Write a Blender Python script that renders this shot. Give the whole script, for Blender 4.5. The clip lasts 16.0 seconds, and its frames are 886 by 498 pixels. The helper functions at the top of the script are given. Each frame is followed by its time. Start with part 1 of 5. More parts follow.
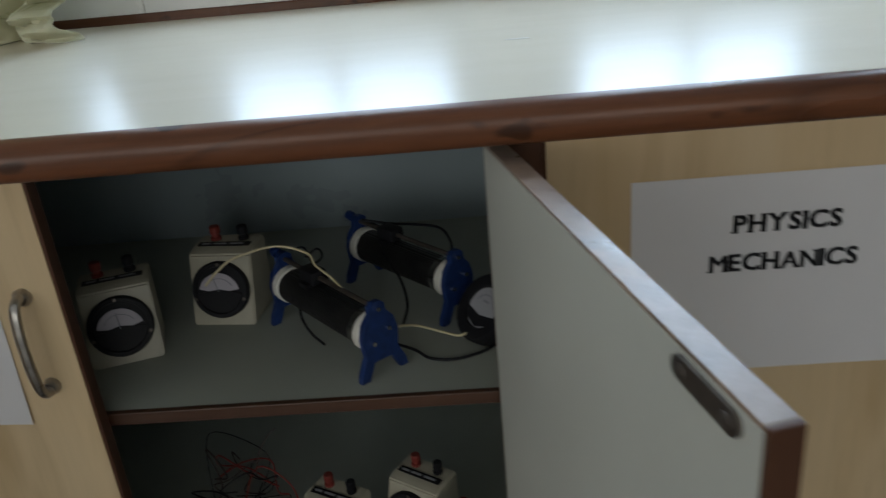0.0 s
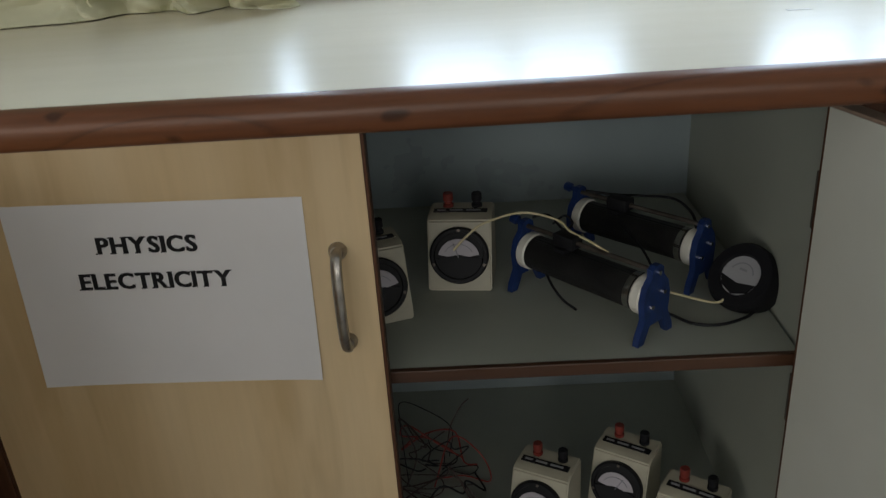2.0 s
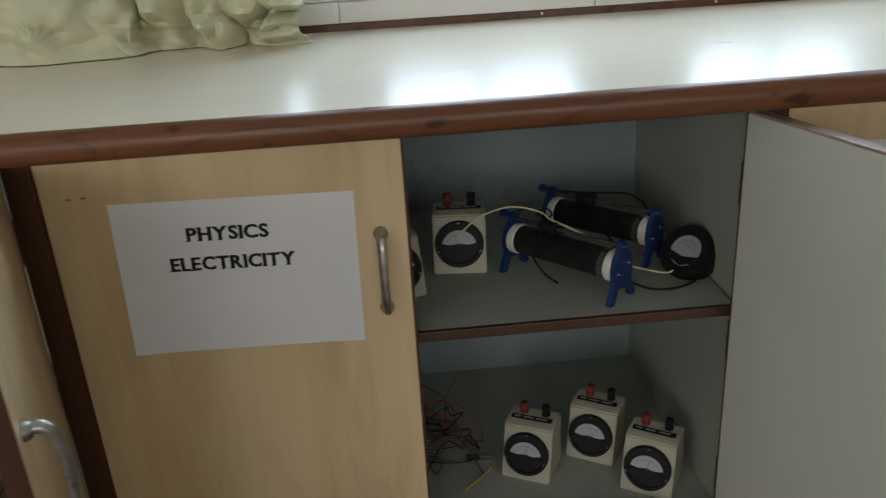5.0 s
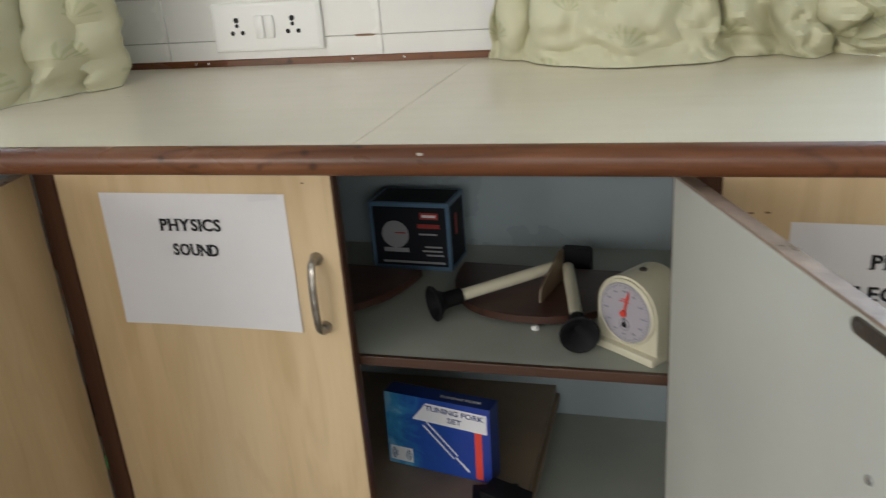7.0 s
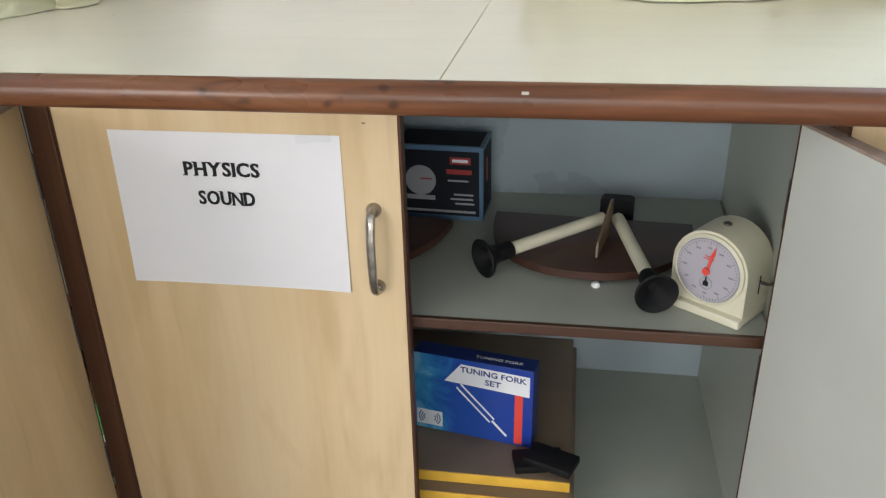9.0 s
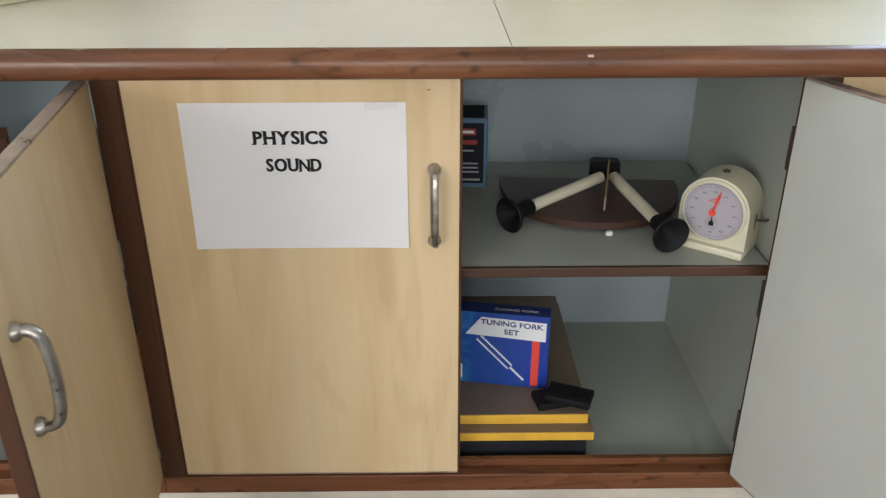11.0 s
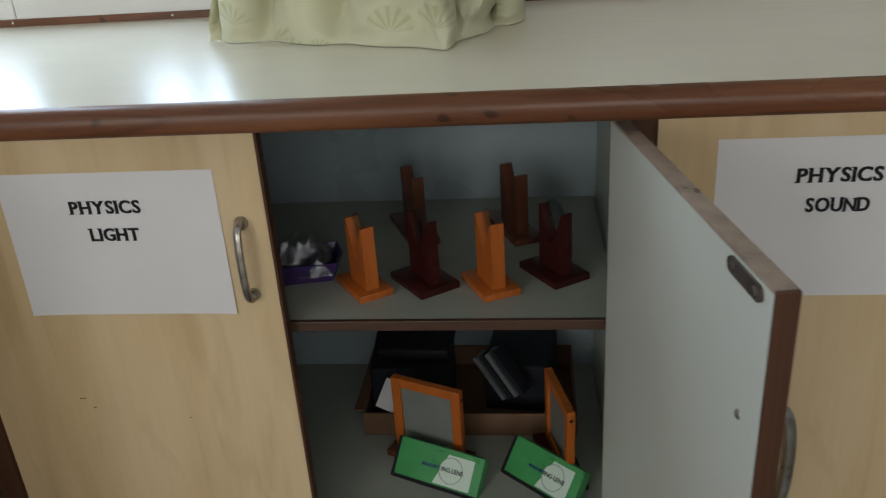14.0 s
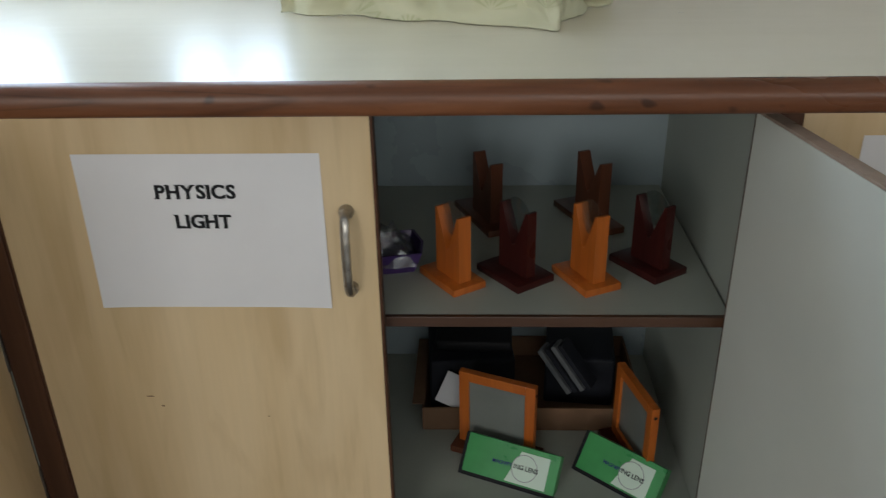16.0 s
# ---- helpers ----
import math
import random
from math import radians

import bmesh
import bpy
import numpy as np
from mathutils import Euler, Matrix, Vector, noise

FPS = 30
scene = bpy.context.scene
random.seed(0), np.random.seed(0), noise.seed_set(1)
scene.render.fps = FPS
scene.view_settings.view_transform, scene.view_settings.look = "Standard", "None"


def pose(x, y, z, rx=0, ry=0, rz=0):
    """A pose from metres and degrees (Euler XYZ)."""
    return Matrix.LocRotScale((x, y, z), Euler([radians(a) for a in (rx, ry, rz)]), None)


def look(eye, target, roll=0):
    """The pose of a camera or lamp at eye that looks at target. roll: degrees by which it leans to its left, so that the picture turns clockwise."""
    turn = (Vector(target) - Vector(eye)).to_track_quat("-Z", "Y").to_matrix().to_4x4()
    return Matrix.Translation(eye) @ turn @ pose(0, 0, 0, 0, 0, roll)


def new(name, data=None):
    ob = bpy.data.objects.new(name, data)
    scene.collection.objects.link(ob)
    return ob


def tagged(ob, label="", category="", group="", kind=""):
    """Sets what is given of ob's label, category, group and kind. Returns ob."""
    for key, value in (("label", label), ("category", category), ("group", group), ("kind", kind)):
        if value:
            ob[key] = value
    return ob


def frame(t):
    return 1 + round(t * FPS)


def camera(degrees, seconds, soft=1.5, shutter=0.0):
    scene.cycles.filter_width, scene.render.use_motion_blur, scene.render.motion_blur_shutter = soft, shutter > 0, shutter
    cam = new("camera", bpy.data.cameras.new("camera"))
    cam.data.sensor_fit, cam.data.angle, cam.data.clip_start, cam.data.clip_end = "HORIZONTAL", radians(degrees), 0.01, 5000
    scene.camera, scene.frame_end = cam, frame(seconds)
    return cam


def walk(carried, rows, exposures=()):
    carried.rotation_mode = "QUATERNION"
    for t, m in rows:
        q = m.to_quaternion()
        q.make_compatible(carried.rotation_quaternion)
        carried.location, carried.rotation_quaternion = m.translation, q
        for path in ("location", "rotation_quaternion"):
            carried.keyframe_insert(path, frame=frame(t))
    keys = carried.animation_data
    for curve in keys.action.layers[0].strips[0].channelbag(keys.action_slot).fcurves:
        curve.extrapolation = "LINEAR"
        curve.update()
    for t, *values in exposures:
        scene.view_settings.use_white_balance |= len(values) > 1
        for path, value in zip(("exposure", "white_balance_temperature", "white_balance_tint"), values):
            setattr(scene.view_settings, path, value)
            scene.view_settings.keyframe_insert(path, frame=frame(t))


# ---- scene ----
cam = camera(56.9, 16.0, 1.2, 0.4)
PATH = [
    (0, (0.017, -0.714, 1.105), (-0.094, 1.106, 0.284), -5.5),
    (0.5, (-0.073, -0.655, 1.116), (-0.25, 1.156, 0.284), -5.2),
    (1, (-0.157, -0.662, 1.117), (-0.331, 1.149, 0.287), -4.9),
    (1.5, (-0.249, -0.7, 1.113), (-0.4, 1.119, 0.295), -5.0),
    (2, (-0.313, -0.746, 1.098), (-0.387, 1.073, 0.271), -3.9),
    (2.5, (-0.328, -0.798, 1.075), (-0.341, 1.023, 0.247), -3.1),
    (3, (-0.316, -0.856, 1.073), (-0.286, 0.969, 0.256), -2.3),
    (3.2, (-0.311, -0.882, 1.08), (-0.267, 0.945, 0.267), -2.1),
    (5.3, (-0.49, -0.996, 1.145), (-0.387, 0.851, 0.385), -3.6),
    (5.5, (-0.549, -1.011, 1.147), (-0.514, 0.841, 0.394), -3.8),
    (6, (-0.667, -1.027, 1.152), (-0.866, 0.823, 0.417), -4.2),
    (6.5, (-0.775, -0.996, 1.15), (-1.209, 0.817, 0.425), -5.0),
    (7, (-0.914, -0.961, 1.169), (-1.449, 0.828, 0.45), -4.5),
    (7.5, (-0.986, -0.93, 1.178), (-1.587, 0.829, 0.441), -4.0),
    (8, (-1.027, -0.92, 1.167), (-1.594, 0.833, 0.388), -3.2),
    (8.5, (-1.088, -0.904, 1.161), (-1.537, 0.856, 0.325), -2.0),
    (9, (-1.149, -0.891, 1.15), (-1.45, 0.886, 0.282), -1.4),
    (9.2, (-1.177, -0.893, 1.147), (-1.416, 0.888, 0.269), -1.1),
    (11.3, (-1.416, -1.051, 1.146), (-1.389, 0.748, 0.273), -0.3),
    (11.5, (-1.443, -1.056, 1.161), (-1.436, 0.738, 0.278), -1.2),
    (12, (-1.581, -1.046, 1.163), (-1.6, 0.759, 0.303), -2.3),
    (12.5, (-1.727, -1.034, 1.163), (-1.788, 0.789, 0.344), -3.2),
    (13, (-1.799, -1.029, 1.161), (-1.938, 0.804, 0.373), -3.7),
    (13.5, (-1.867, -1.0, 1.16), (-2.049, 0.828, 0.369), -3.7),
    (14, (-1.933, -0.952, 1.157), (-2.154, 0.855, 0.329), -3.9),
    (14.5, (-1.988, -0.909, 1.138), (-2.211, 0.879, 0.272), -3.8),
    (15, (-2.035, -0.884, 1.141), (-2.233, 0.894, 0.247), -3.0),
    (15.5, (-2.072, -0.889, 1.148), (-2.193, 0.892, 0.246), -1.7),
    (16, (-2.157, -0.903, 1.158), (-2.232, 0.889, 0.274), -1.1),
]
walk(cam, [(t, look(eye, target, roll)) for t, eye, target, roll in PATH], [(0.0, -0.84, 6100, 9), (1.5, -0.96, 6150, 10), (2.0, -0.72, 6400, 10), (2.5, -0.44, 6650, 10), (3.0, -0.35, 6650, 10), (5.5, -0.66, 6400, 10), (6.0, -0.55, 6450, 10), (6.5, -0.25, 6400, 11), (7.0, 0.0, 6350, 12), (7.5, 0.14, 6350, 12), (8.0, 0.20, 6350, 12), (8.5, 0.43, 6300, 12), (9.0, 0.58, 6080, 12), (11.5, 0.42, 6200, 12), (12.0, 0.45, 6200, 12), (12.5, 0.12, 6250, 11), (13.0, -0.29, 6250, 11), (13.5, -0.62, 6250, 10), (14.5, -0.60, 6200, 9), (16.0, -0.54, 6150, 9)])

# ---- world, light, exposure ----
world = bpy.data.worlds.new("world")
scene.world = world
world.use_nodes = True
wn = world.node_tree.nodes
sky = wn.new("ShaderNodeTexSky")
sky.sky_type = "NISHITA"
sky.sun_disc = False
sky.sun_elevation, sky.sun_rotation = radians(33), radians(90)
wn["Background"].inputs["Strength"].default_value = 0.12
world.node_tree.links.new(sky.outputs[0], wn["Background"].inputs["Color"])
sun = new("sun", bpy.data.lights.new("sun", "SUN"))
sun.data.energy, sun.data.angle, sun.data.color = 2.0, radians(0.53), (1.0, 0.95, 0.88)
sun.matrix_world = look((14, -1, 9), (0, -1, 0))


def area(name, eye, target, w, h, watts, colour):
    ob = new(name, bpy.data.lights.new(name, "AREA"))
    ob.data.shape, ob.data.size, ob.data.size_y = "RECTANGLE", w, h
    ob.data.energy, ob.data.color = watts, colour
    ob.matrix_world = look(eye, target)
    return ob


# ---- materials ----
def material(name, base, rough=0.5, metal=0.0, build=None, bump=0.0, coat=0.0):
    """A node material: build(nodes, links, coords) may return (colour socket, roughness socket, height socket)."""
    m = bpy.data.materials.new(name)
    m.use_nodes = True
    n, l = m.node_tree.nodes, m.node_tree.links
    b = n["Principled BSDF"]
    b.inputs["Base Color"].default_value = (*base, 1)
    b.inputs["Roughness"].default_value, b.inputs["Metallic"].default_value = rough, metal
    b.inputs["Coat Weight"].default_value = coat
    if build:
        co = n.new("ShaderNodeTexCoord").outputs["Object"]
        c, r, h = build(n, l, co)
        if c:
            l.new(c, b.inputs["Base Color"])
        if r:
            l.new(r, b.inputs["Roughness"])
        if h:
            bp = n.new("ShaderNodeBump")
            bp.inputs["Strength"].default_value, bp.inputs["Distance"].default_value = bump, 0.002
            l.new(h, bp.inputs["Height"])
            l.new(bp.outputs[0], b.inputs["Normal"])
    return m


def tex(n, l, co, scale=(1, 1, 1), size=5.0, detail=4.0, rough=0.55, dist=0.0):
    mp = n.new("ShaderNodeMapping")
    mp.inputs["Scale"].default_value = scale
    l.new(co, mp.inputs["Vector"])
    t = n.new("ShaderNodeTexNoise")
    t.inputs["Scale"].default_value, t.inputs["Detail"].default_value = size, detail
    t.inputs["Roughness"].default_value, t.inputs["Distortion"].default_value = rough, dist
    l.new(mp.outputs[0], t.inputs["Vector"])
    return t.outputs[0]


def ramp(n, l, fac, stops):
    r = n.new("ShaderNodeValToRGB")
    e = r.color_ramp.elements
    e[0].position, e[0].color = stops[0][0], (*stops[0][1], 1)
    e[1].position, e[1].color = stops[-1][0], (*stops[-1][1], 1)
    for p, c in stops[1:-1]:
        k = e.new(p)
        k.color = (*c, 1)
    l.new(fac, r.inputs[0])
    return r.outputs[0]


def mix(n, l, a, b, fac, mode="MIX"):
    m = n.new("ShaderNodeMix")
    m.data_type, m.blend_type = "RGBA", mode
    for sock, v in ((m.inputs[6], a), (m.inputs[7], b), (m.inputs[0], fac)):
        if isinstance(v, (tuple, float, int)):
            sock.default_value = (*v, 1) if isinstance(v, tuple) else v
        else:
            l.new(v, sock)
    return m.outputs[2]


def grey(v):
    return (v, v, v)


def wood(dark, mid, light, along, fine=60.0, stretch=0.035, rough=(0.35, 0.5), marks=0.0, pore=0.55):
    """Grain along one axis ('x', 'y' or 'z'), with broad bands and fine pores."""
    def build(n, l, co):
        k = "xyz".index(along)
        s = [1.0, 1.0, 1.0]
        s[k] = stretch
        broad = tex(n, l, co, s, 9.0, 3.0, 0.5, 0.6)
        pores = tex(n, l, co, [v if i != k else stretch * 0.5 for i, v in enumerate(s)], fine * 4, 2.0)
        blotch = tex(n, l, co, (1, 1, 1), 2.2, 3.0)
        c = ramp(n, l, broad, [(0.3, dark), (0.52, mid), (0.72, light)])
        c = mix(n, l, c, ramp(n, l, pores, [(0.35, grey(0.72)), (0.62, grey(1.0))]), pore, "MULTIPLY")
        c = mix(n, l, c, ramp(n, l, blotch, [(0.3, grey(0.86)), (0.7, grey(1.06))]), 0.6, "MULTIPLY")
        if marks:
            spots = tex(n, l, co, (1, 1, 1), 23.0, 5.0, 0.7)
            c = mix(n, l, c, ramp(n, l, spots, [(0.70, grey(1.0)), (0.76, grey(0.45))]), marks, "MULTIPLY")
        r = ramp(n, l, blotch, [(0.3, grey(rough[0])), (0.7, grey(rough[1]))])
        return c, r, pores
    return build


def plain(base, spread=0.08, size=6.0, rough=(0.45, 0.6), spots=0.0, fine=250.0):
    """A near-plain surface with soft mottling and optional small stains."""
    def build(n, l, co):
        blotch = tex(n, l, co, (1, 1, 1), size, 5.0, 0.6)
        grain = tex(n, l, co, (1, 1, 1), fine, 2.0)
        lo = tuple(v * (1 - spread) for v in base)
        hi = tuple(min(1.0, v * (1 + spread)) for v in base)
        c = ramp(n, l, blotch, [(0.3, lo), (0.7, hi)])
        if spots:
            s = tex(n, l, co, (1, 1, 1), 31.0, 6.0, 0.75)
            c = mix(n, l, c, ramp(n, l, s, [(0.70, grey(1.0)), (0.80, grey(0.5))]), spots, "MULTIPLY")
        return c, ramp(n, l, blotch, [(0.3, grey(rough[0])), (0.7, grey(rough[1]))]), grain
    return build


def maple_nodes(n, l, co):
    figure = tex(n, l, co, (1.0, 1.0, 0.13), 8.0, 4.0, 0.5, 0.8)
    cloud = tex(n, l, co, (1.0, 1.0, 0.5), 3.2, 3.0, 0.5, 0.4)
    flame = tex(n, l, co, (1.0, 1.0, 0.17), 17.0, 3.0, 0.55, 1.0)
    pores = tex(n, l, co, (1.0, 1.0, 0.05), 130.0, 2.0)
    specks = tex(n, l, co, (1, 1, 1), 23.0, 5.0, 0.7)
    c = ramp(n, l, figure, [(0.30, (0.535, 0.380, 0.198)), (0.50, (0.630, 0.470, 0.272)), (0.70, (0.680, 0.522, 0.320))])
    c = mix(n, l, c, ramp(n, l, flame, [(0.30, (0.80, 0.755, 0.69)), (0.46, grey(1.0)), (1.0, grey(1.03))]), 0.55, "MULTIPLY")
    c = mix(n, l, c, ramp(n, l, cloud, [(0.3, (0.90, 0.885, 0.86)), (0.7, grey(1.06))]), 0.7, "MULTIPLY")
    c = mix(n, l, c, ramp(n, l, pores, [(0.35, grey(0.8)), (0.62, grey(1.0))]), 0.16, "MULTIPLY")
    c = mix(n, l, c, ramp(n, l, specks, [(0.71, grey(1.0)), (0.77, grey(0.45))]), 0.35, "MULTIPLY")
    return c, ramp(n, l, cloud, [(0.3, grey(0.36)), (0.7, grey(0.46))]), pores


def teak_nodes(n, l, co):
    broad = tex(n, l, co, (0.10, 1, 1), 10.0, 3.0, 0.5, 0.6)
    pores = tex(n, l, co, (0.05, 1, 1), 170.0, 2.0)
    rings = tex(n, l, co, (0.16, 1, 1), 9.0, 1.0, 0.4, 0.5)
    knots = tex(n, l, co, (0.7, 1, 1), 42.0, 1.0, 0.3)
    blotch = tex(n, l, co, (0.5, 1, 1), 4.0, 4.0)
    c = ramp(n, l, broad, [(0.26, (0.080, 0.029, 0.013)), (0.50, (0.160, 0.059, 0.025)), (0.74, (0.250, 0.102, 0.044))])
    line = [(0.0, grey(1.0))] + [q for k in (0.36, 0.47, 0.61) for q in ((k - 0.014, grey(1.0)), (k, grey(0.42)), (k + 0.006, grey(1.0)))] + [(1.0, grey(1.0))]
    c = mix(n, l, c, ramp(n, l, rings, line), 0.6, "MULTIPLY")
    c = mix(n, l, c, ramp(n, l, pores, [(0.35, grey(0.70)), (0.62, grey(1.0))]), 0.6, "MULTIPLY")
    c = mix(n, l, c, ramp(n, l, knots, [(0.67, grey(1.0)), (0.74, grey(0.30))]), 0.85, "MULTIPLY")
    c = mix(n, l, c, ramp(n, l, blotch, [(0.3, grey(0.75)), (0.7, grey(1.08))]), 0.7, "MULTIPLY")
    return c, ramp(n, l, blotch, [(0.3, grey(0.20)), (0.7, grey(0.40))]), pores


MAPLE = material("maple_laminate", (0.55, 0.42, 0.27), 0.42, 0, maple_nodes, 0.03)
TEAK = material("varnished_teak", (0.16, 0.06, 0.03), 0.3, 0, teak_nodes, 0.05)
CHIP = material("bare_chip", (0.5, 0.47, 0.42), 0.7)
TEAK_EDGE = material("teak_lipping", (0.09, 0.04, 0.02), 0.45, 0, wood((0.045, 0.019, 0.010), (0.085, 0.037, 0.018), (0.125, 0.056, 0.028), "x", 40, 0.10, (0.38, 0.5), 0.5), 0.05)
TEAK_UP = material("teak_upright", (0.12, 0.045, 0.025), 0.4, 0, wood((0.050, 0.023, 0.014), (0.090, 0.040, 0.022), (0.130, 0.058, 0.030), "z", 40, 0.05, (0.35, 0.5), 0.5), 0.06)
LIPPING = material("worn_pink_lipping", (0.42, 0.31, 0.26), 0.5, 0, plain((0.27, 0.195, 0.15), 0.45, 26, (0.24, 0.40), 0.5), 0.05)
INNER = material("grey_cream_laminate", (0.50, 0.53, 0.49), 0.4, 0, plain((0.53, 0.53, 0.475), 0.06, 3, (0.34, 0.46), 0.25), 0.02)
# blue-white darkened in the colour to imitate shade at the back of the cabinets
SHADED_BACKING = material("shaded_blue_white_panel", (0.46, 0.51, 0.52), 0.5, 0, plain((0.315, 0.372, 0.392), 0.10, 3, (0.26, 0.4), 0.25), 0.03)
# the door's inner laminate again, its colour darkened to stand in for interior shade
SHADED_LAMINATE = material("shaded_laminate", (0.52, 0.54, 0.48), 0.4, 0, plain((0.350, 0.368, 0.318), 0.09, 4, (0.34, 0.46), 0.3), 0.02)


def counter_nodes(n, l, co):
    streak = tex(n, l, co, (0.03, 1, 1), 30.0, 2.0, 0.5, 0.3)
    blotch = tex(n, l, co, (1, 1, 1), 3.0, 5.0, 0.6)
    c = ramp(n, l, streak, [(0.3, (0.755, 0.688, 0.550)), (0.7, (0.772, 0.705, 0.572))])
    c = mix(n, l, c, ramp(n, l, blotch, [(0.3, grey(0.9)), (0.7, grey(1.04))]), 0.7, "MULTIPLY")
    return c, None, None


COUNTER = material("glossy_cream_laminate", (0.66, 0.62, 0.53), 0.27, 0, counter_nodes)
TILE = material("white_glazed_tile", (0.74, 0.73, 0.70), 0.2, 0, plain((0.74, 0.73, 0.70), 0.04, 3, (0.15, 0.3)), 0.01)
GROUT = material("grey_grout", (0.38, 0.36, 0.33), 0.9, 0, plain((0.50, 0.48, 0.44), 0.2, 30, (0.85, 0.95)), 0.05)
PAINT = material("wall_paint", (0.72, 0.71, 0.66), 0.8, 0, plain((0.60, 0.59, 0.55), 0.05, 2, (0.7, 0.9)), 0.05)
CEILING = material("ceiling_paint", (0.8, 0.8, 0.78), 0.9, 0, plain((0.8, 0.8, 0.78), 0.03, 2, (0.8, 0.95)), 0.05)
FLOOR = material("floor_tile", (0.30, 0.28, 0.25), 0.3, 0, plain((0.17, 0.16, 0.145), 0.12, 4, (0.25, 0.4)), 0.02)
PLINTH = material("cream_plinth", (0.55, 0.50, 0.42), 0.6, 0, plain((0.55, 0.50, 0.42), 0.15, 8, (0.5, 0.7), 0.6), 0.05)
PAPER = material("white_paper", (0.78, 0.77, 0.80), 0.6, 0, plain((0.705, 0.69, 0.70), 0.025, 9, (0.55, 0.7)), 0.03)
INK = material("black_ink", (0.012, 0.012, 0.014), 0.6)
STEEL = material("brushed_steel", (0.40, 0.38, 0.35), 0.32, 1.0, plain((0.40, 0.375, 0.34), 0.25, 60, (0.25, 0.45)), 0.04)
CHROME = material("bright_metal", (0.6, 0.6, 0.6), 0.25, 1.0)
DARKMETAL = material("tarnished_metal", (0.13, 0.11, 0.095), 0.45, 0.8, plain((0.13, 0.11, 0.095), 0.3, 50, (0.35, 0.55)), 0.05)
PVC = material("white_plastic", (0.78, 0.78, 0.76), 0.3)
BLACK = material("black_plastic", (0.010, 0.010, 0.012), 0.55)
FRAME_AL = material("window_aluminium", (0.55, 0.55, 0.55), 0.4, 0.6)


def dull(*mats):
    """Lower the gloss of dark plastics, rubber and prints."""
    for m in mats:
        m.node_tree.nodes["Principled BSDF"].inputs["Specular IOR Level"].default_value = 0.22


dull(BLACK, INK, TEAK_UP)
TEAK.node_tree.nodes["Principled BSDF"].inputs["Specular IOR Level"].default_value = 0.35


# ---- mesh builders ----
def box(bm, x0, x1, y0, y1, z0, z1, m=None):
    v = [bm.verts.new((m or Matrix()) @ Vector(p)) for p in ((x0, y0, z0), (x1, y0, z0), (x1, y1, z0), (x0, y1, z0), (x0, y0, z1), (x1, y0, z1), (x1, y1, z1), (x0, y1, z1))]
    for f in ((3, 2, 1, 0), (4, 5, 6, 7), (0, 1, 5, 4), (1, 2, 6, 5), (2, 3, 7, 6), (3, 0, 4, 7)):
        bm.faces.new([v[i] for i in f])
    return bm


def slab(x0, x1, y0, y1, z0, z1, bevel=0.0, seg=2):
    bm = box(bmesh.new(), x0, x1, y0, y1, z0, z1)
    if bevel:
        bmesh.ops.bevel(bm, geom=bm.edges[:], offset=bevel, segments=seg, affect="EDGES", profile=0.5)
    return bm


def lathe(bm, profile, seg=24, m=None, caps=True):
    """Turn (radius, height) pairs about z."""
    m = m or Matrix()
    rings = []
    for r, z in profile:
        rings.append([bm.verts.new(m @ Vector((r * math.cos(2 * math.pi * i / seg), r * math.sin(2 * math.pi * i / seg), z))) for i in range(seg)])
    for a, b in zip(rings, rings[1:]):
        for i in range(seg):
            bm.faces.new((a[i], a[(i + 1) % seg], b[(i + 1) % seg], b[i]))
    if caps:
        bm.faces.new(rings[0][::-1])
        bm.faces.new(rings[-1])
    return bm


def along(p, q):
    """A matrix that takes z onto the way from p to q, with its origin at p."""
    d = Vector(q) - Vector(p)
    return Matrix.Translation(p) @ d.to_track_quat("Z", "Y").to_matrix().to_4x4()


def rod(bm, p, q, r, r2=None, seg=14):
    return lathe(bm, [(r, 0), (r if r2 is None else r2, (Vector(q) - Vector(p)).length)], seg, along(p, q))


def smooth_line(pts, steps=6):
    """Catmull-Rom through the points."""
    p = [Vector(a) for a in pts]
    p = [p[0] * 2 - p[1]] + p + [p[-1] * 2 - p[-2]]
    out = []
    for i in range(1, len(p) - 2):
        for k in range(steps):
            t = k / steps
            out.append(0.5 * (2 * p[i] + (p[i + 1] - p[i - 1]) * t + (2 * p[i - 1] - 5 * p[i] + 4 * p[i + 1] - p[i + 2]) * t * t + (3 * p[i] - p[i - 1] - 3 * p[i + 1] + p[i + 2]) * t ** 3))
    out.append(p[-2])
    return out


def tube(bm, pts, r, seg=8, wide=1.0):
    """A round or flattened bar along the points."""
    rings, side = [], None
    n = len(pts)
    for i, p in enumerate(pts):
        d = (pts[min(i + 1, n - 1)] - pts[max(i - 1, 0)]).normalized()
        side = (side - d * side.dot(d)) if side else d.orthogonal()
        side.normalize()
        up = d.cross(side)
        rings.append([bm.verts.new(p + (side * math.cos(2 * math.pi * k / seg) * wide + up * math.sin(2 * math.pi * k / seg)) * r) for k in range(seg)])
    for a, b in zip(rings, rings[1:]):
        for i in range(seg):
            bm.faces.new((a[i], a[(i + 1) % seg], b[(i + 1) % seg], b[i]))
    bm.faces.new(rings[0][::-1])
    bm.faces.new(rings[-1])
    return bm


def prism(bm, poly, depth, m=None):
    """A flat outline in x, z, given thickness along y."""
    m = m or Matrix()
    a = [bm.verts.new(m @ Vector((x, 0, z))) for x, z in poly]
    b = [bm.verts.new(m @ Vector((x, depth, z))) for x, z in poly]
    bm.faces.new(a)
    bm.faces.new(b[::-1])
    for i in range(len(poly)):
        j = (i + 1) % len(poly)
        bm.faces.new((a[j], a[i], b[i], b[j]))
    return bm


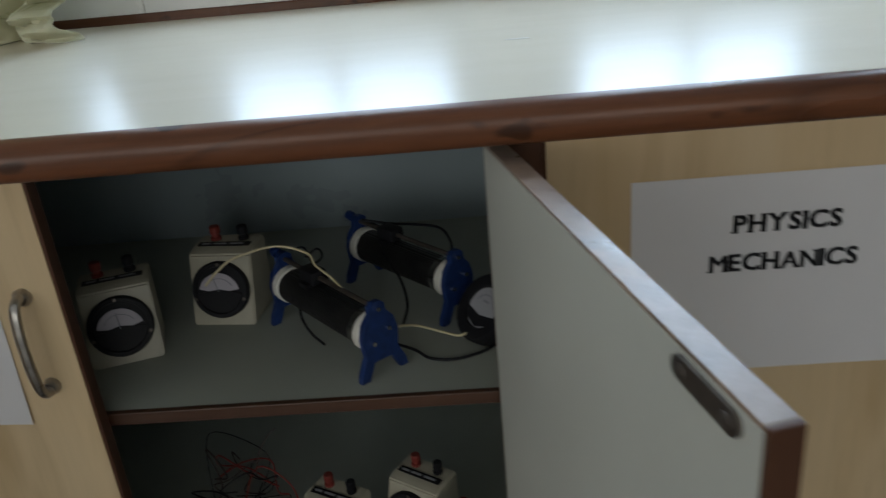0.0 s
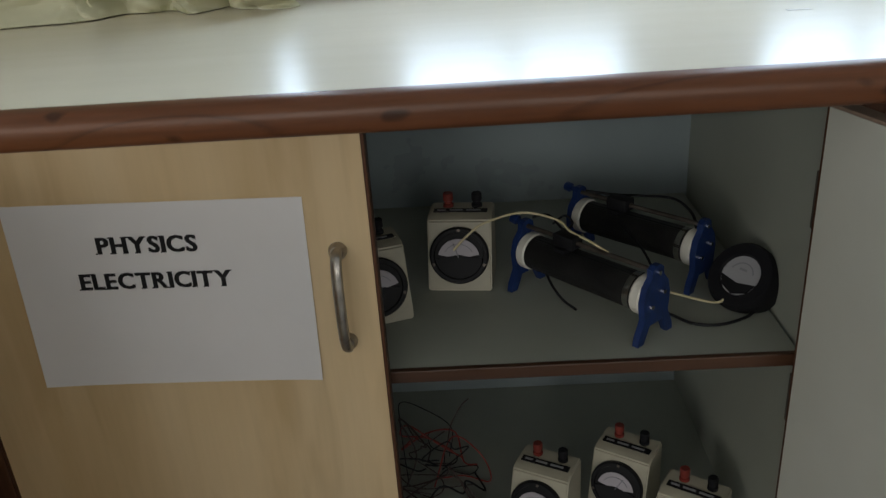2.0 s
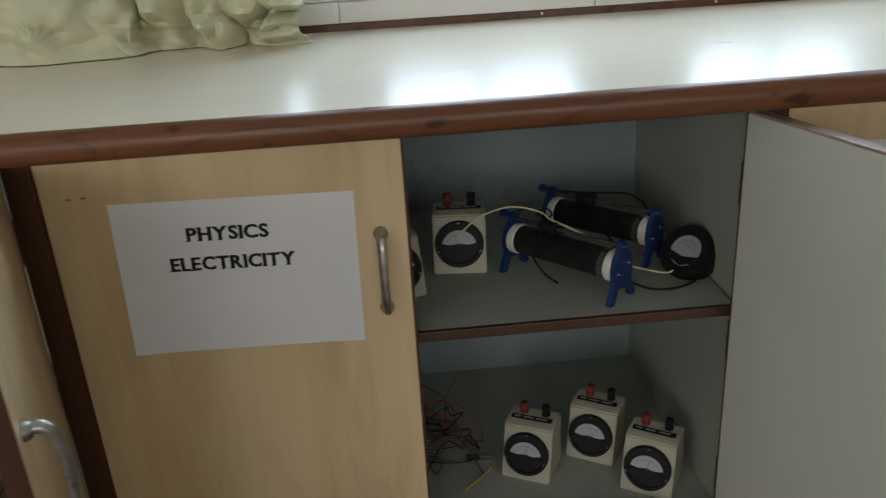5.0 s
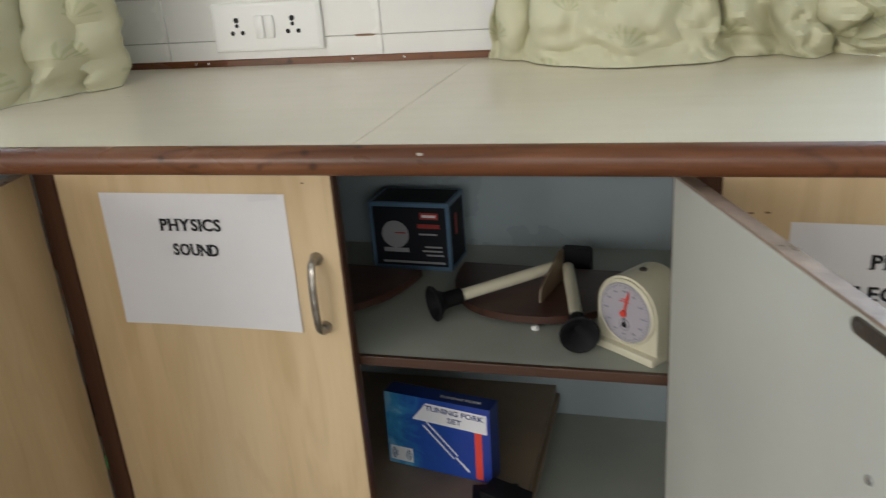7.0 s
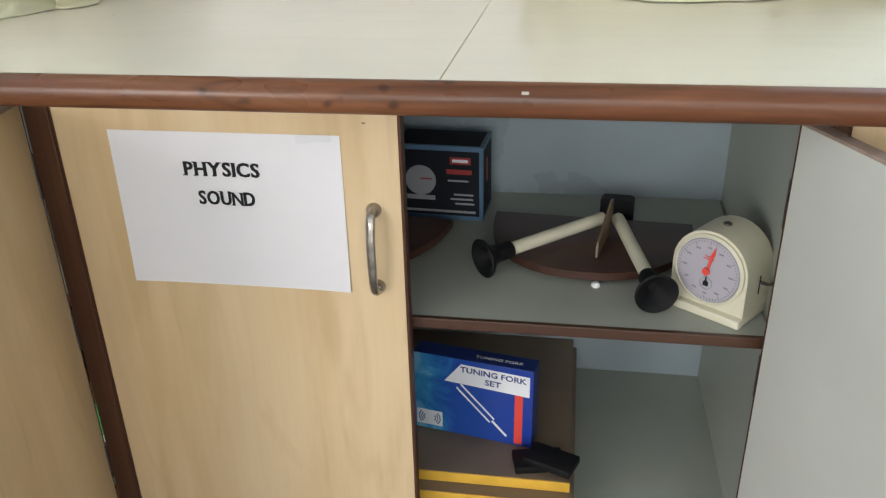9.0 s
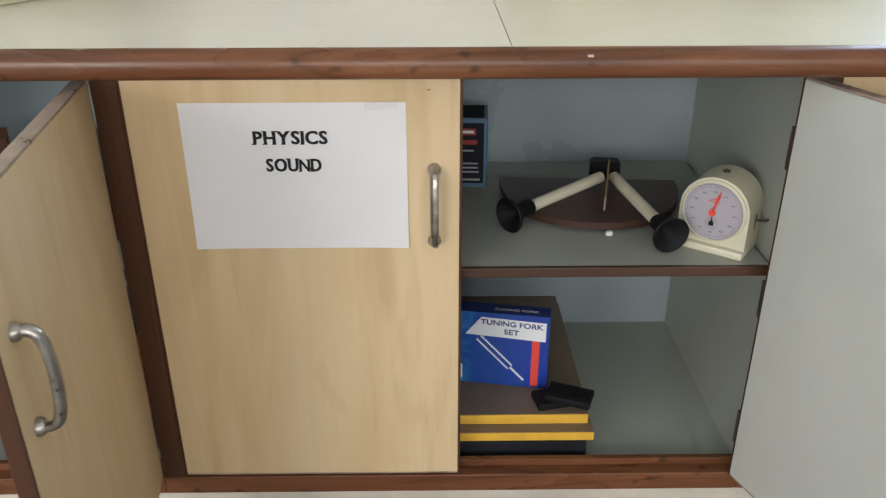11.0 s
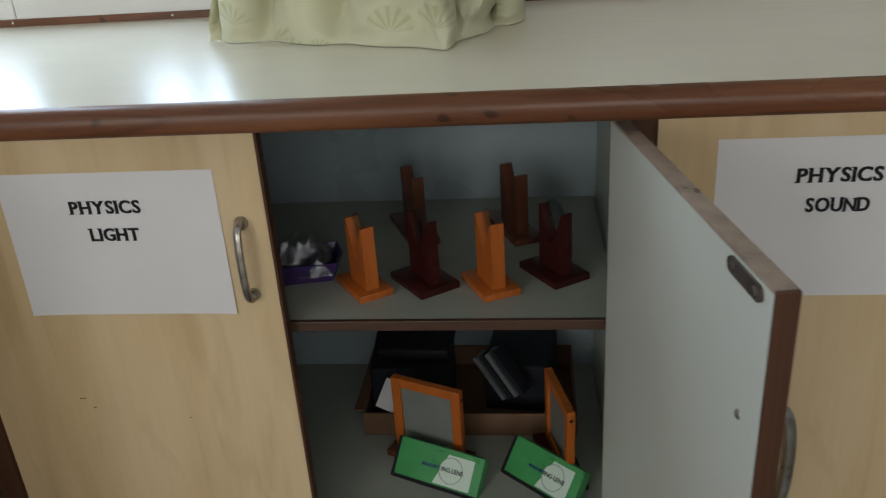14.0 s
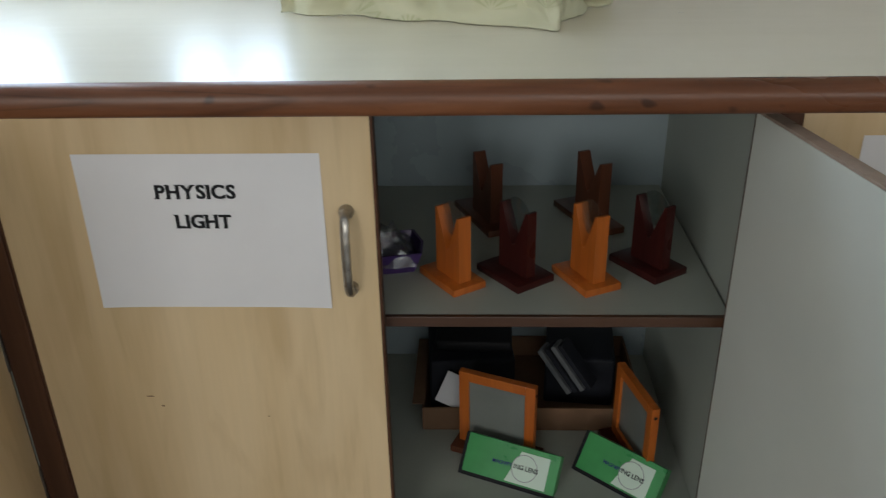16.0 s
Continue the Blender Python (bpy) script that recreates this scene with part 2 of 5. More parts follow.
def part(name, bm, mat, parent=None, label="", smooth=False, at=None):
    """Links a bmesh as one mesh object under a thing or a part."""
    me = bpy.data.meshes.new(name)
    bmesh.ops.recalc_face_normals(bm, faces=bm.faces[:])
    bm.to_mesh(me)
    bm.free()
    me.materials.append(mat)
    if smooth:
        me.shade_smooth()
        me.set_sharp_from_angle(angle=radians(38))
    ob = new(name, me)
    if parent:
        ob.parent = parent
    if at is not None:
        ob.matrix_basis = at
    return tagged(ob, label)


def thing(name, label, category, at=None, group=""):
    ob = new(name)
    ob.empty_display_size = 0.05
    if at is not None:
        ob.matrix_basis = at
    return tagged(ob, label, category, group)


def piece(name, bm, mat, label="", kind="structure", category="", smooth=False):
    return tagged(part(name, bm, mat, None, label, smooth), "", category, "", kind)


def lettering(name, text, size, mat, parent, at, bold=0.0, wide=1.0, align="CENTER"):
    """Words in the built-in font, flat in x, z, facing -y."""
    cu = bpy.data.curves.new(name, "FONT")
    cu.body, cu.size, cu.align_x, cu.align_y = text, size, align, "CENTER"
    cu.offset, cu.extrude, cu.resolution_u = bold, 0.0001, 3
    tmp = bpy.data.objects.new(name, cu)
    me = bpy.data.meshes.new_from_object(tmp)
    bpy.data.objects.remove(tmp)
    me.transform(pose(0, 0, 0, 90) @ Matrix.Diagonal((wide, 1, 1, 1)))
    me.materials.clear()
    me.materials.append(mat)
    ob = new(name, me)
    ob.parent = parent
    ob.matrix_basis = at
    return ob


SERIFS = {"P": ((0.06, 0),), "H": ((0.08, 0), (0.92, 0), (0.08, 1), (0.92, 1)), "Y": ((0.5, 0), (0.06, 1), (0.94, 1)), "I": ((0.5, 0), (0.5, 1)), "M": ((0.05, 0), (0.95, 0)), "E": ((0.06, 0),), "A": ((0.05, 0), (0.95, 0)), "N": ((0.08, 0), (0.92, 1), (0.08, 1)), "L": ((0.08, 1),), "T": ((0.5, 0),), "R": ((0.08, 0), (0.95, 0)), "U": ((0.06, 1), (0.94, 1)), "D": ((0.06, 0),)}


def display_word(text, height, mat, parent, x, z, width):
    """Bold capitals with slab serifs, one mesh a letter, spread over the given width about x."""
    glyphs = []
    for ch in text:
        cu = bpy.data.curves.new("letter", "FONT")
        cu.body, cu.size, cu.offset, cu.extrude, cu.resolution_u = ch, height * 1.36, 0.0 if ch in "MNA" else height * 0.028, 0.0001, 3
        tmp = bpy.data.objects.new("letter", cu)
        me = bpy.data.meshes.new_from_object(tmp)
        bpy.data.objects.remove(tmp)
        xs = [v.co.x for v in me.vertices]
        ys = [v.co.y for v in me.vertices]
        glyphs.append((ch, me, min(xs), max(xs), min(ys), max(ys)))
    gap = height * 0.13
    total = sum(g[3] - g[2] for g in glyphs) + gap * (len(glyphs) - 1)
    k = width / total
    cur = x - width / 2
    for ch, me, x0, x1, y0, y1 in glyphs:
        bm = bmesh.new()
        bm.from_mesh(me)
        bpy.data.meshes.remove(me)
        bmesh.ops.transform(bm, matrix=Matrix.Translation((-x0, -y0, 0)), verts=bm.verts[:])
        twin = bmesh.ops.duplicate(bm, geom=bm.verts[:] + bm.edges[:] + bm.faces[:])
        bmesh.ops.translate(bm, vec=(height * (0.095 if ch in "MNA" else 0.075), 0, 0.00015), verts=[v for v in twin["geom"] if isinstance(v, bmesh.types.BMVert)])
        for fx, top in SERIFS.get(ch, ()):
            cx, hw = fx * (x1 - x0), height * 0.155
            cy = (y1 - y0) - height * 0.03 if top else height * 0.03
            box(bm, cx - hw, cx + hw, cy - height * 0.04, cy + height * 0.04, -0.0001, 0.0001)
        bmesh.ops.transform(bm, matrix=pose(0, 0, 0, 90) @ Matrix.Diagonal((k, 1, 1, 1)), verts=bm.verts[:])
        ob = part("letter", bm, mat, parent)
        ob.matrix_basis = Matrix.Translation((cur, -0.0009, z - height / 2))
        cur += ((x1 - x0) + gap) * k


# ---- the room ----
X0, X1, YB, YF, ZC = -5.2, 2.6, 0.63, -4.6, 3.0
# windows of the counter wall: x from, x to
WINS = [(-4.1, -2.95), (-2.77, -2.51), (-0.70, -0.585), (-0.43, -0.02), (0.19, 0.59), (0.76, 1.15)]
SILL, HEAD = 1.085, 2.25


def holed_wall(x0, x1, y0, y1, z0, z1, holes, sill, head):
    bm = bmesh.new()
    box(bm, x0, x1, y0, y1, z0, sill)
    box(bm, x0, x1, y0, y1, head, z1)
    edge = x0
    for a, b in sorted(holes):
        box(bm, edge, a, y0, y1, sill, head)
        edge = b
    box(bm, edge, x1, y0, y1, sill, head)
    return bm


piece("floor", slab(X0, X1, YF, YB + 0.2, -0.1, 0), FLOOR, "beige tiled laboratory floor")
piece("ceiling", slab(X0, X1, YF, YB + 0.2, ZC, ZC + 0.1), CEILING, "white painted ceiling")
piece("wall_north", holed_wall(X0, X1, YB, YB + 0.2, 0, ZC, WINS, SILL, HEAD), GROUT, "wall with windows behind the counter")
FWINS = [(-5.0, -3.2), (-2.3, -0.6), (0.0, 1.7)]
FSILL, FHEAD = 0.9, 2.4
piece("wall_south", holed_wall(X0, X1, YF - 0.2, YF, 0, ZC, FWINS, FSILL, FHEAD), PAINT, "cream painted wall with windows")
WY0, WY1 = -3.4, -1.5
bm = holed_wall(YF, YB + 0.2, -0.2, 0, 0, ZC, [(WY0, WY1)], FSILL, FHEAD)
bmesh.ops.transform(bm, matrix=Matrix.Translation((X0 - 0.2, 0, 0)) @ pose(0, 0, 0, 0, 0, 90), verts=bm.verts[:])
piece("wall_west", bm, PAINT, "cream painted wall with a window")
piece("wall_east", slab(X1, X1 + 0.2, YF, YB + 0.2, 0, ZC), PAINT, "cream painted wall")


def window(name, a, b, y, sill, head, inward):
    w = thing(name, "aluminium framed window with clear panes", "window")
    tagged(w, kind="structure")
    f = 0.012
    bars = [("frame_side", (a, a + f, sill, head)), ("frame_side", (b - f, b, sill, head)), ("frame_bar", (a + f, b - f, sill, sill + f)), ("frame_bar", (a + f, b - f, head - f, head))]
    if b - a > 0.2:
        bars.append(("mullion", ((a + b) / 2 - 0.010, (a + b) / 2 + 0.010, sill + f, head - f)))
    for nm, q in bars:
        part(nm, slab(q[0], q[1], y, y + 0.05, q[2], q[3], 0.003), FRAME_AL, w)
    return w


for i, (a, b) in enumerate(WINS):
    window("window_%d" % (i + 1), a, b, YB + 0.08, SILL, HEAD, -1)
    area("window_light", ((a + b) / 2, YB + 0.17, (SILL + HEAD) / 2), ((a + b) / 2, 0, (SILL + HEAD) / 2), b - a, HEAD - SILL, 44 * (b - a), (0.68, 0.84, 1.0))
for i, (a, b) in enumerate(FWINS):
    window("window_%d" % (i + 7), a, b, YF - 0.13, FSILL, FHEAD, 1)
    area("window_light", ((a + b) / 2, YF - 0.17, (FSILL + FHEAD) / 2), ((a + b) / 2, 0, 0.9), b - a, FHEAD - FSILL, (77, 38, 34)[i], (1.0, 0.945, 0.845))

wf = thing("window_10", "aluminium framed window with clear panes", "window")
tagged(wf, kind="structure")
for nm, y0, y1, z0, z1 in (("frame_side", WY0, WY0 + 0.03, FSILL, FHEAD), ("frame_side", WY1 - 0.03, WY1, FSILL, FHEAD), ("frame_bar", WY0 + 0.03, WY1 - 0.03, FSILL, FSILL + 0.03), ("frame_bar", WY0 + 0.03, WY1 - 0.03, FHEAD - 0.03, FHEAD), ("mullion", (WY0 + WY1) / 2 - 0.015, (WY0 + WY1) / 2 + 0.015, FSILL + 0.03, FHEAD - 0.03)):
    part(nm, slab(X0 - 0.12, X0 - 0.07, y0, y1, z0, z1, 0.003), FRAME_AL, wf)
area("window_light", (X0 - 0.17, (WY0 + WY1) / 2, (FSILL + FHEAD) / 2), (0, (WY0 + WY1) / 2, (FSILL + FHEAD) / 2), WY1 - WY0, FHEAD - FSILL, 20, (0.86, 0.94, 1.0))

# ---- counter ----
CX0, CX1, TOP = -4.2, 1.5, 0.938
counter = thing("counter_top", "cream laminate counter top with varnished teak nosing", "counter top")
JOINT = -1.29
for a, b in ((CX0, JOINT - 0.0006), (JOINT + 0.0006, CX1)):
    part("top_sheet", slab(a, b, -0.0552, YB - 0.012, TOP - 0.027, TOP), COUNTER, counter)
prof = [(-0.036, 0.902), (-0.066, 0.902), (-0.0715, 0.9040), (-0.0745, 0.9085), (-0.0755, 0.9165), (-0.0750, 0.9240), (-0.0732, 0.9292), (-0.0700, 0.9332), (-0.0645, 0.9364), (-0.0585, 0.9380), (-0.0556, 0.9382), (-0.0556, 0.9106), (-0.036, 0.9106)]
bm = bmesh.new()
XS = [CX0 + (CX1 - CX0) * i / 60 for i in range(61)]
rings = [[bm.verts.new((x, y + 0.0006 * noise.noise((x * 6, 0, 3)), z)) for y, z in prof] for x in XS]
for p, q in zip(rings, rings[1:]):
    for i in range(len(prof)):
        j = (i + 1) % len(prof)
        bm.faces.new((p[i], q[i], q[j], p[j]))
bm.faces.new(rings[0])
bm.faces.new(rings[-1][::-1])
part("nosing", bm, TEAK, counter, "rounded dark brown varnished teak edge", True)
part("underboard", slab(CX0, CX1, 0.021, 0.545, 0.890, 0.9105), INNER, counter)
bm = bmesh.new()
for x, s in ((-1.199, 0.6),):
    box(bm, x - 0.006 * s, x + 0.006 * s, -0.0734, -0.0700, 0.9290, 0.9318)
part("chip", bm, CHIP, counter, "pale chip in the varnish")


# ---- cabinets ----
def handle(parent, at):
    """A bow handle, 0.105 between its feet, standing off along -y."""
    pts = smooth_line([(0, 0.0, 0.0525), (0, -0.012, 0.0535), (0, -0.021, 0.046), (0, -0.0255, 0.025), (0, -0.0265, 0.0), (0, -0.0255, -0.025), (0, -0.021, -0.046), (0, -0.012, -0.0535), (0, 0.0, -0.0525)], 4)
    bm = tube(bmesh.new(), pts, 0.0052, 10, 1.25)
    for z in (0.0525, -0.0525):
        lathe(bm, [(0.0095, 0), (0.0095, 0.004), (0.007, 0.008)], 14, Matrix.Translation((0, 0, z)) @ pose(0, 0, 0, 90))
    return part("handle", bm, STEEL, parent, "worn metal bow handle", True, at)


DOOR_T, DOOR_Z0, DOOR_Z1 = 0.018, 0.241, 0.889


def door(cab, width, at, hand, catch):
    """A leaf from x=0 (hinge) to x=hand*width, front face at y=0, with its handle near the free edge."""
    s = hand
    xs = sorted((0.004 * s, (width - 0.004) * s))
    h = DOOR_Z1 - DOOR_Z0
    d = part("door", slab(xs[0], xs[1], 0.0012, DOOR_T - 0.0012, 0.0035, h - 0.0035), INNER, cab)
    d.matrix_basis = at
    part("front_sheet", slab(xs[0], xs[1], 0, 0.0012, 0.0035, h - 0.0035), MAPLE, d, "pale maple laminate face")
    part("back_sheet", slab(xs[0], xs[1], DOOR_T - 0.0012, DOOR_T, 0.0035, h - 0.0035), INNER, d, "grey-white laminate inner face")
    for e in ((0, 0.004), (width - 0.004, width)):
        q = sorted((e[0] * s, e[1] * s))
        part("side_lipping", slab(q[0], q[1], 0.0003, DOOR_T - 0.0003, 0, h, 0.0008), TEAK_UP, d, "dark teak edge strip")
    for z in (0, h - 0.0035):
        part("end_lipping", slab(xs[0], xs[1], 0.0003, DOOR_T - 0.0003, z, z + 0.0035, 0.0006), LIPPING, d, "worn pale edge strip")
    handle(d, Matrix.Translation(((width - 0.038) * s, 0, 0.470)))
    if catch:
        cx, cz, rr, hl = (width - 0.049) * s, h - 0.0125, 0.0068, 0.024
        oval = [(hl + rr * math.cos(radians(a)), rr * math.sin(radians(a))) for a in range(-90, 91, 20)]
        oval += [(-x, -z) for x, z in oval]
        plate = part("catch_plate", prism(bmesh.new(), oval, 0.0026, Matrix.Translation((cx, DOOR_T, cz))), DARKMETAL, d, "tarnished oblong catch plate")
        for q in (-0.021, 0.021):
            part("catch_screw", lathe(bmesh.new(), [(0.0042, 0), (0.0040, 0.001), (0.002, 0.0018)], 12, Matrix.Translation((cx + q, DOOR_T + 0.0026, cz)) @ pose(0, 0, 0, -90)), DARKMETAL, plate)
        for z in (0.470 + 0.0525, 0.470 - 0.0525):
            part("screw", lathe(bmesh.new(), [(0.0045, 0), (0.0042, 0.0015), (0.002, 0.0025)], 12, Matrix.Translation(((width - 0.038) * s, DOOR_T, z)) @ pose(0, 0, 0, -90)), CHROME, d)
    return d


def hinge(cab, x, z):
    bm = slab(x - 0.016, x - 0.001, -0.0035, 0.004, z - 0.03, z + 0.03, 0.001)
    rod(bm, (x - 0.002, -0.004, z - 0.03), (x - 0.002, -0.004, z + 0.03), 0.0035, None, 10)
    part("hinge", bm, DARKMETAL, cab, "small tarnished hinge")


SHELF_Z, FLOOR_Z = 0.600, 0.233


def cabinet(xl, xm, xr, turn, label, pl=0.034, pr=0.034, back=0.490):
    """xl: left leaf's hinge edge; xm: its free edge; xr: right leaf's hinge edge; turn: degrees by which the right leaf stands open."""
    cab = thing("cabinet", label, "cabinet", Matrix.Translation((xl, 0, 0)), "cabinets under the counter")
    w, m = xr - xl, xm - xl
    wl, wr = -pl / 2 + 0.001, w + pr / 2 - 0.001
    # sides, bottom and shelf carry the cabinet's inner shade in their colour
    part("side_panel", slab(wl, wl + 0.010, 0.02, back + 0.008, 0.207, 0.8895), SHADED_LAMINATE, cab)
    part("side_panel", slab(wr - 0.010, wr, 0.02, back + 0.008, 0.207, 0.8895), SHADED_LAMINATE, cab)
    wl, wr = wl + 0.010, wr - 0.010
    part("back_panel", slab(wl, wr, back, back + 0.008, 0.207, 0.8895), SHADED_BACKING, cab, "blue-white back panel, its colour darkened for shade")
    part("bottom_panel", slab(wl, wr, 0.03, back, FLOOR_Z - 0.018, FLOOR_Z), SHADED_LAMINATE, cab)
    sh = part("shelf", slab(wl, wr - 0.0045, 0.032, back, SHELF_Z - 0.014, SHELF_Z), SHADED_LAMINATE, cab)
    part("shelf_lipping", slab(wl, wr, 0.024, 0.032, SHELF_Z - 0.0148, SHELF_Z + 0.0005, 0.001), TEAK_EDGE, sh, "brown teak strip")
    # frame: base rail with a stop behind it
    part("base_rail", slab(-pl, w, -0.002, 0.03, 0.205, 0.2385, 0.002), TEAK, cab, "dark brown teak rail")
    part("base_stop", slab(0, w, 0.0195, 0.03, 0.2385, 0.251, 0.001), TEAK, cab)
    part("post", slab(-pl, 0, -0.002, 0.02, 0.2385, 0.8895, 0.002), TEAK_UP, cab, "dark brown teak post")
    dl = door(cab, m, Matrix.Translation((0, 0, DOOR_Z0)), 1, False)
    dr = door(cab, w - m, Matrix.Translation((w - 0.001, -0.001, DOOR_Z0)) @ pose(0, 0, 0, 0, 0, turn), -1, True)
    for z in (0.33, 0.56, 0.79):
        hinge(cab, w, z)
    return cab


cabinet(-3.70, -3.234, -2.784, 95, "maple laminate cabinet with its second door open", 0.034, 0.039)
cabinet(-2.745, -2.273, -1.823, 99, "maple laminate cabinet holding optics apparatus, one door open", 0.039)
cabinet(-1.789, -1.346, -0.895, 111, "maple laminate cabinet holding sound apparatus, one door open", 0.034, 0.034, 0.482)
cabinet(-0.861, -0.411, 0.036, 104, "maple laminate cabinet holding electrical meters, one door open", 0.034, 0.035, 0.525)
cabinet(0.071, 0.53, 0.97, 0, "maple laminate cabinet, its doors shut", 0.035)
bm = slab(CX0 + 0.4, 1.1, 0.004, 0.5, 0.0, 0.2045)
piece("plinth", bm, PLINTH, "cream plinth under the cabinets")
piece("plinth_strip", slab(CX0 + 0.4, 1.1, -0.003, 0.003, 0.10, 0.170, 0.001), TEAK, "brown skirting strip")


# ---- paper signs ----
def sign(lines, xl, xr, zt, zb, dx=0.0, shear=0.0, curl=0.003, label=""):
    """An A4 sheet taped to a door, with two lines of bold letters. shear: rise of the right side."""
    p = thing("paper_sign", label, "sign", Matrix.Translation(((xl + xr) / 2, -0.0006, (zt + zb) / 2)) @ pose(0, 0, 0, 0, -math.degrees(math.atan2(shear, xr - xl)), 0), "paper signs on the doors")
    w, h = xr - xl, zt - zb
    bm = bmesh.new()
    nx, nz = 12, 9
    g = [[bm.verts.new((-w / 2 + w * i / nx, -curl * (abs(2 * i / nx - 1) ** 4) * (1 - k / nz) ** 2 - 0.0003, -h / 2 + h * k / nz)) for k in range(nz + 1)] for i in range(nx + 1)]
    for i in range(nx):
        for k in range(nz):
            bm.faces.new((g[i][k], g[i + 1][k], g[i + 1][k + 1], g[i][k + 1]))
    ret = bmesh.ops.extrude_face_region(bm, geom=bm.faces[:])
    bmesh.ops.translate(bm, vec=(0, 0.00025, 0), verts=[v for v in ret["geom"] if isinstance(v, bmesh.types.BMVert)])
    part("sheet", bm, PAPER, p, "", True)
    for word, ox, oz, wide in lines:
        display_word(word, 0.0185, INK, p, ox, oz, wide)
    return p


sign([("PHYSICS", -0.011, 0.060, 0.101), ("ELECTRICITY", -0.009, 0.020, 0.156)], -0.782, -0.480, 0.826, 0.616, 0, -0.006, label="white paper sign with two lines of black capitals")
sign([("PHYSICS", -0.006, 0.057, 0.097), ("SOUND", -0.004, 0.019, 0.073)], -1.715, -1.420, 0.856, 0.648, label="white paper sign with two lines of black capitals")
sign([("PHYSICS", -0.006, 0.056, 0.097), ("LIGHT", -0.001, 0.017, 0.068)], -2.635, -2.338, 0.838, 0.630, label="white paper sign with two lines of black capitals")
sign([("PHYSICS", -0.004, 0.056, 0.099), ("MECHANICS", -0.005, 0.016, 0.138)], 0.152, 0.449, 0.836, 0.627, label="white paper sign with two lines of black capitals")

# ---- wall behind the counter: skirting strip and tiles ----
piece("back_strip", slab(CX0, CX1, YB - 0.012, YB - 0.0005, TOP - 0.03, TOP + 0.014, 0.002), TEAK, "brown teak strip along the wall")


def mark(x, z, w, h, label):
    m_ = piece("door_mark", slab(x - w / 2, x + w / 2, -0.0009, -0.0001, z - h / 2, z + h / 2, 0.0002, 1), DARKBROWN, label, "structure")
    return m_


DARKBROWN = material("dark_brown_stain", (0.20, 0.12, 0.065), 0.7)
for x, z, w, h in ((-0.824, 0.839, 0.006, 0.0022), (-0.806, 0.840, 0.006, 0.0022), (-2.60, 0.488, 0.010, 0.0014), (-2.585, 0.472, 0.004, 0.002), (-2.44, 0.455, 0.002, 0.002), (-1.39, 0.872, 0.004, 0.0016)):
    mark(x, z, w, h, "small dark scuff on a cabinet door")
TAPE = bpy.data.materials.new("clear_tape")
TAPE.use_nodes = True
tn, tl = TAPE.node_tree.nodes, TAPE.node_tree.links
mixer, clear, gloss = tn.new("ShaderNodeMixShader"), tn.new("ShaderNodeBsdfTransparent"), tn.new("ShaderNodeBsdfGlossy")
gloss.inputs["Roughness"].default_value = 0.12
clear.inputs["Color"].default_value = (0.975, 0.98, 0.985, 1)
mixer.inputs[0].default_value = 0.06
tl.new(clear.outputs[0], mixer.inputs[1])
tl.new(gloss.outputs[0], mixer.inputs[2])
tl.new(mixer.outputs[0], tn["Material Output"].inputs[0])
for sx, sz in ((-1.452, 0.851),):
    bm = bmesh.new()
    vv = [bm.verts.new((sx - 0.022 + 0.0037 * i, -0.0016 - 0.0014 * abs(noise.noise((i * 0.7, sx, 0))), sz + dz + 0.001 * i * 0.3)) for i in range(13) for dz in (-0.006, 0.006)]
    for i in range(12):
        bm.faces.new((vv[2 * i], vv[2 * i + 2], vv[2 * i + 3], vv[2 * i + 1]))
    tp = part("tape", bm, TAPE, None, "short strip of clear tape on a paper sign", True)
    tagged(tp, "", "tape", "tape strips")
piece("nail_hole", lathe(bmesh.new(), [(0.003, 0), (0.003, 0.0006)], 12, Matrix.Translation((-0.955, 0.4818, 0.775)) @ pose(0, 0, 0, 90)), INK, "small dark hole in the back panel")

# ---- materials of the things ----
CREAM = material("cream_enamel", (0.66, 0.62, 0.47), 0.35, 0, plain((0.66, 0.62, 0.47), 0.06, 20, (0.28, 0.42), 0.3), 0.02)
METER = material("cream_meter_case", (0.60, 0.56, 0.44), 0.45, 0, plain((0.43, 0.40, 0.31), 0.07, 25, (0.4, 0.5), 0.3), 0.03)
DIAL = material("dial_white", (0.41, 0.38, 0.42), 0.5)
DIAL_GREY = material("dial_grey", (0.34, 0.34, 0.36), 0.5)
RED = material("red_plastic", (0.18, 0.026, 0.018), 0.5)
RED_INK = material("red_needle", (0.75, 0.07, 0.045), 0.4)
GREY_INK = material("grey_ink", (0.25, 0.25, 0.27), 0.6)
BLUE_IRON = material("blue_hammered_iron", (0.014, 0.035, 0.13), 0.4, 0.2, plain((0.014, 0.036, 0.14), 0.3, 90, (0.3, 0.5)), 0.1)
PORCELAIN = material("white_porcelain", (0.68, 0.66, 0.60), 0.3)


def coil_nodes(n, l, co):
    w = n.new("ShaderNodeTexWave")
    w.wave_type, w.bands_direction = "BANDS", "Z"
    w.inputs["Scale"].default_value = 260.0
    l.new(co, w.inputs["Vector"])
    b = tex(n, l, co, (1, 1, 1), 18, 3)
    return ramp(n, l, b, [(0.3, (0.016, 0.016, 0.017)), (0.7, (0.040, 0.039, 0.038))]), None, w.outputs[1]


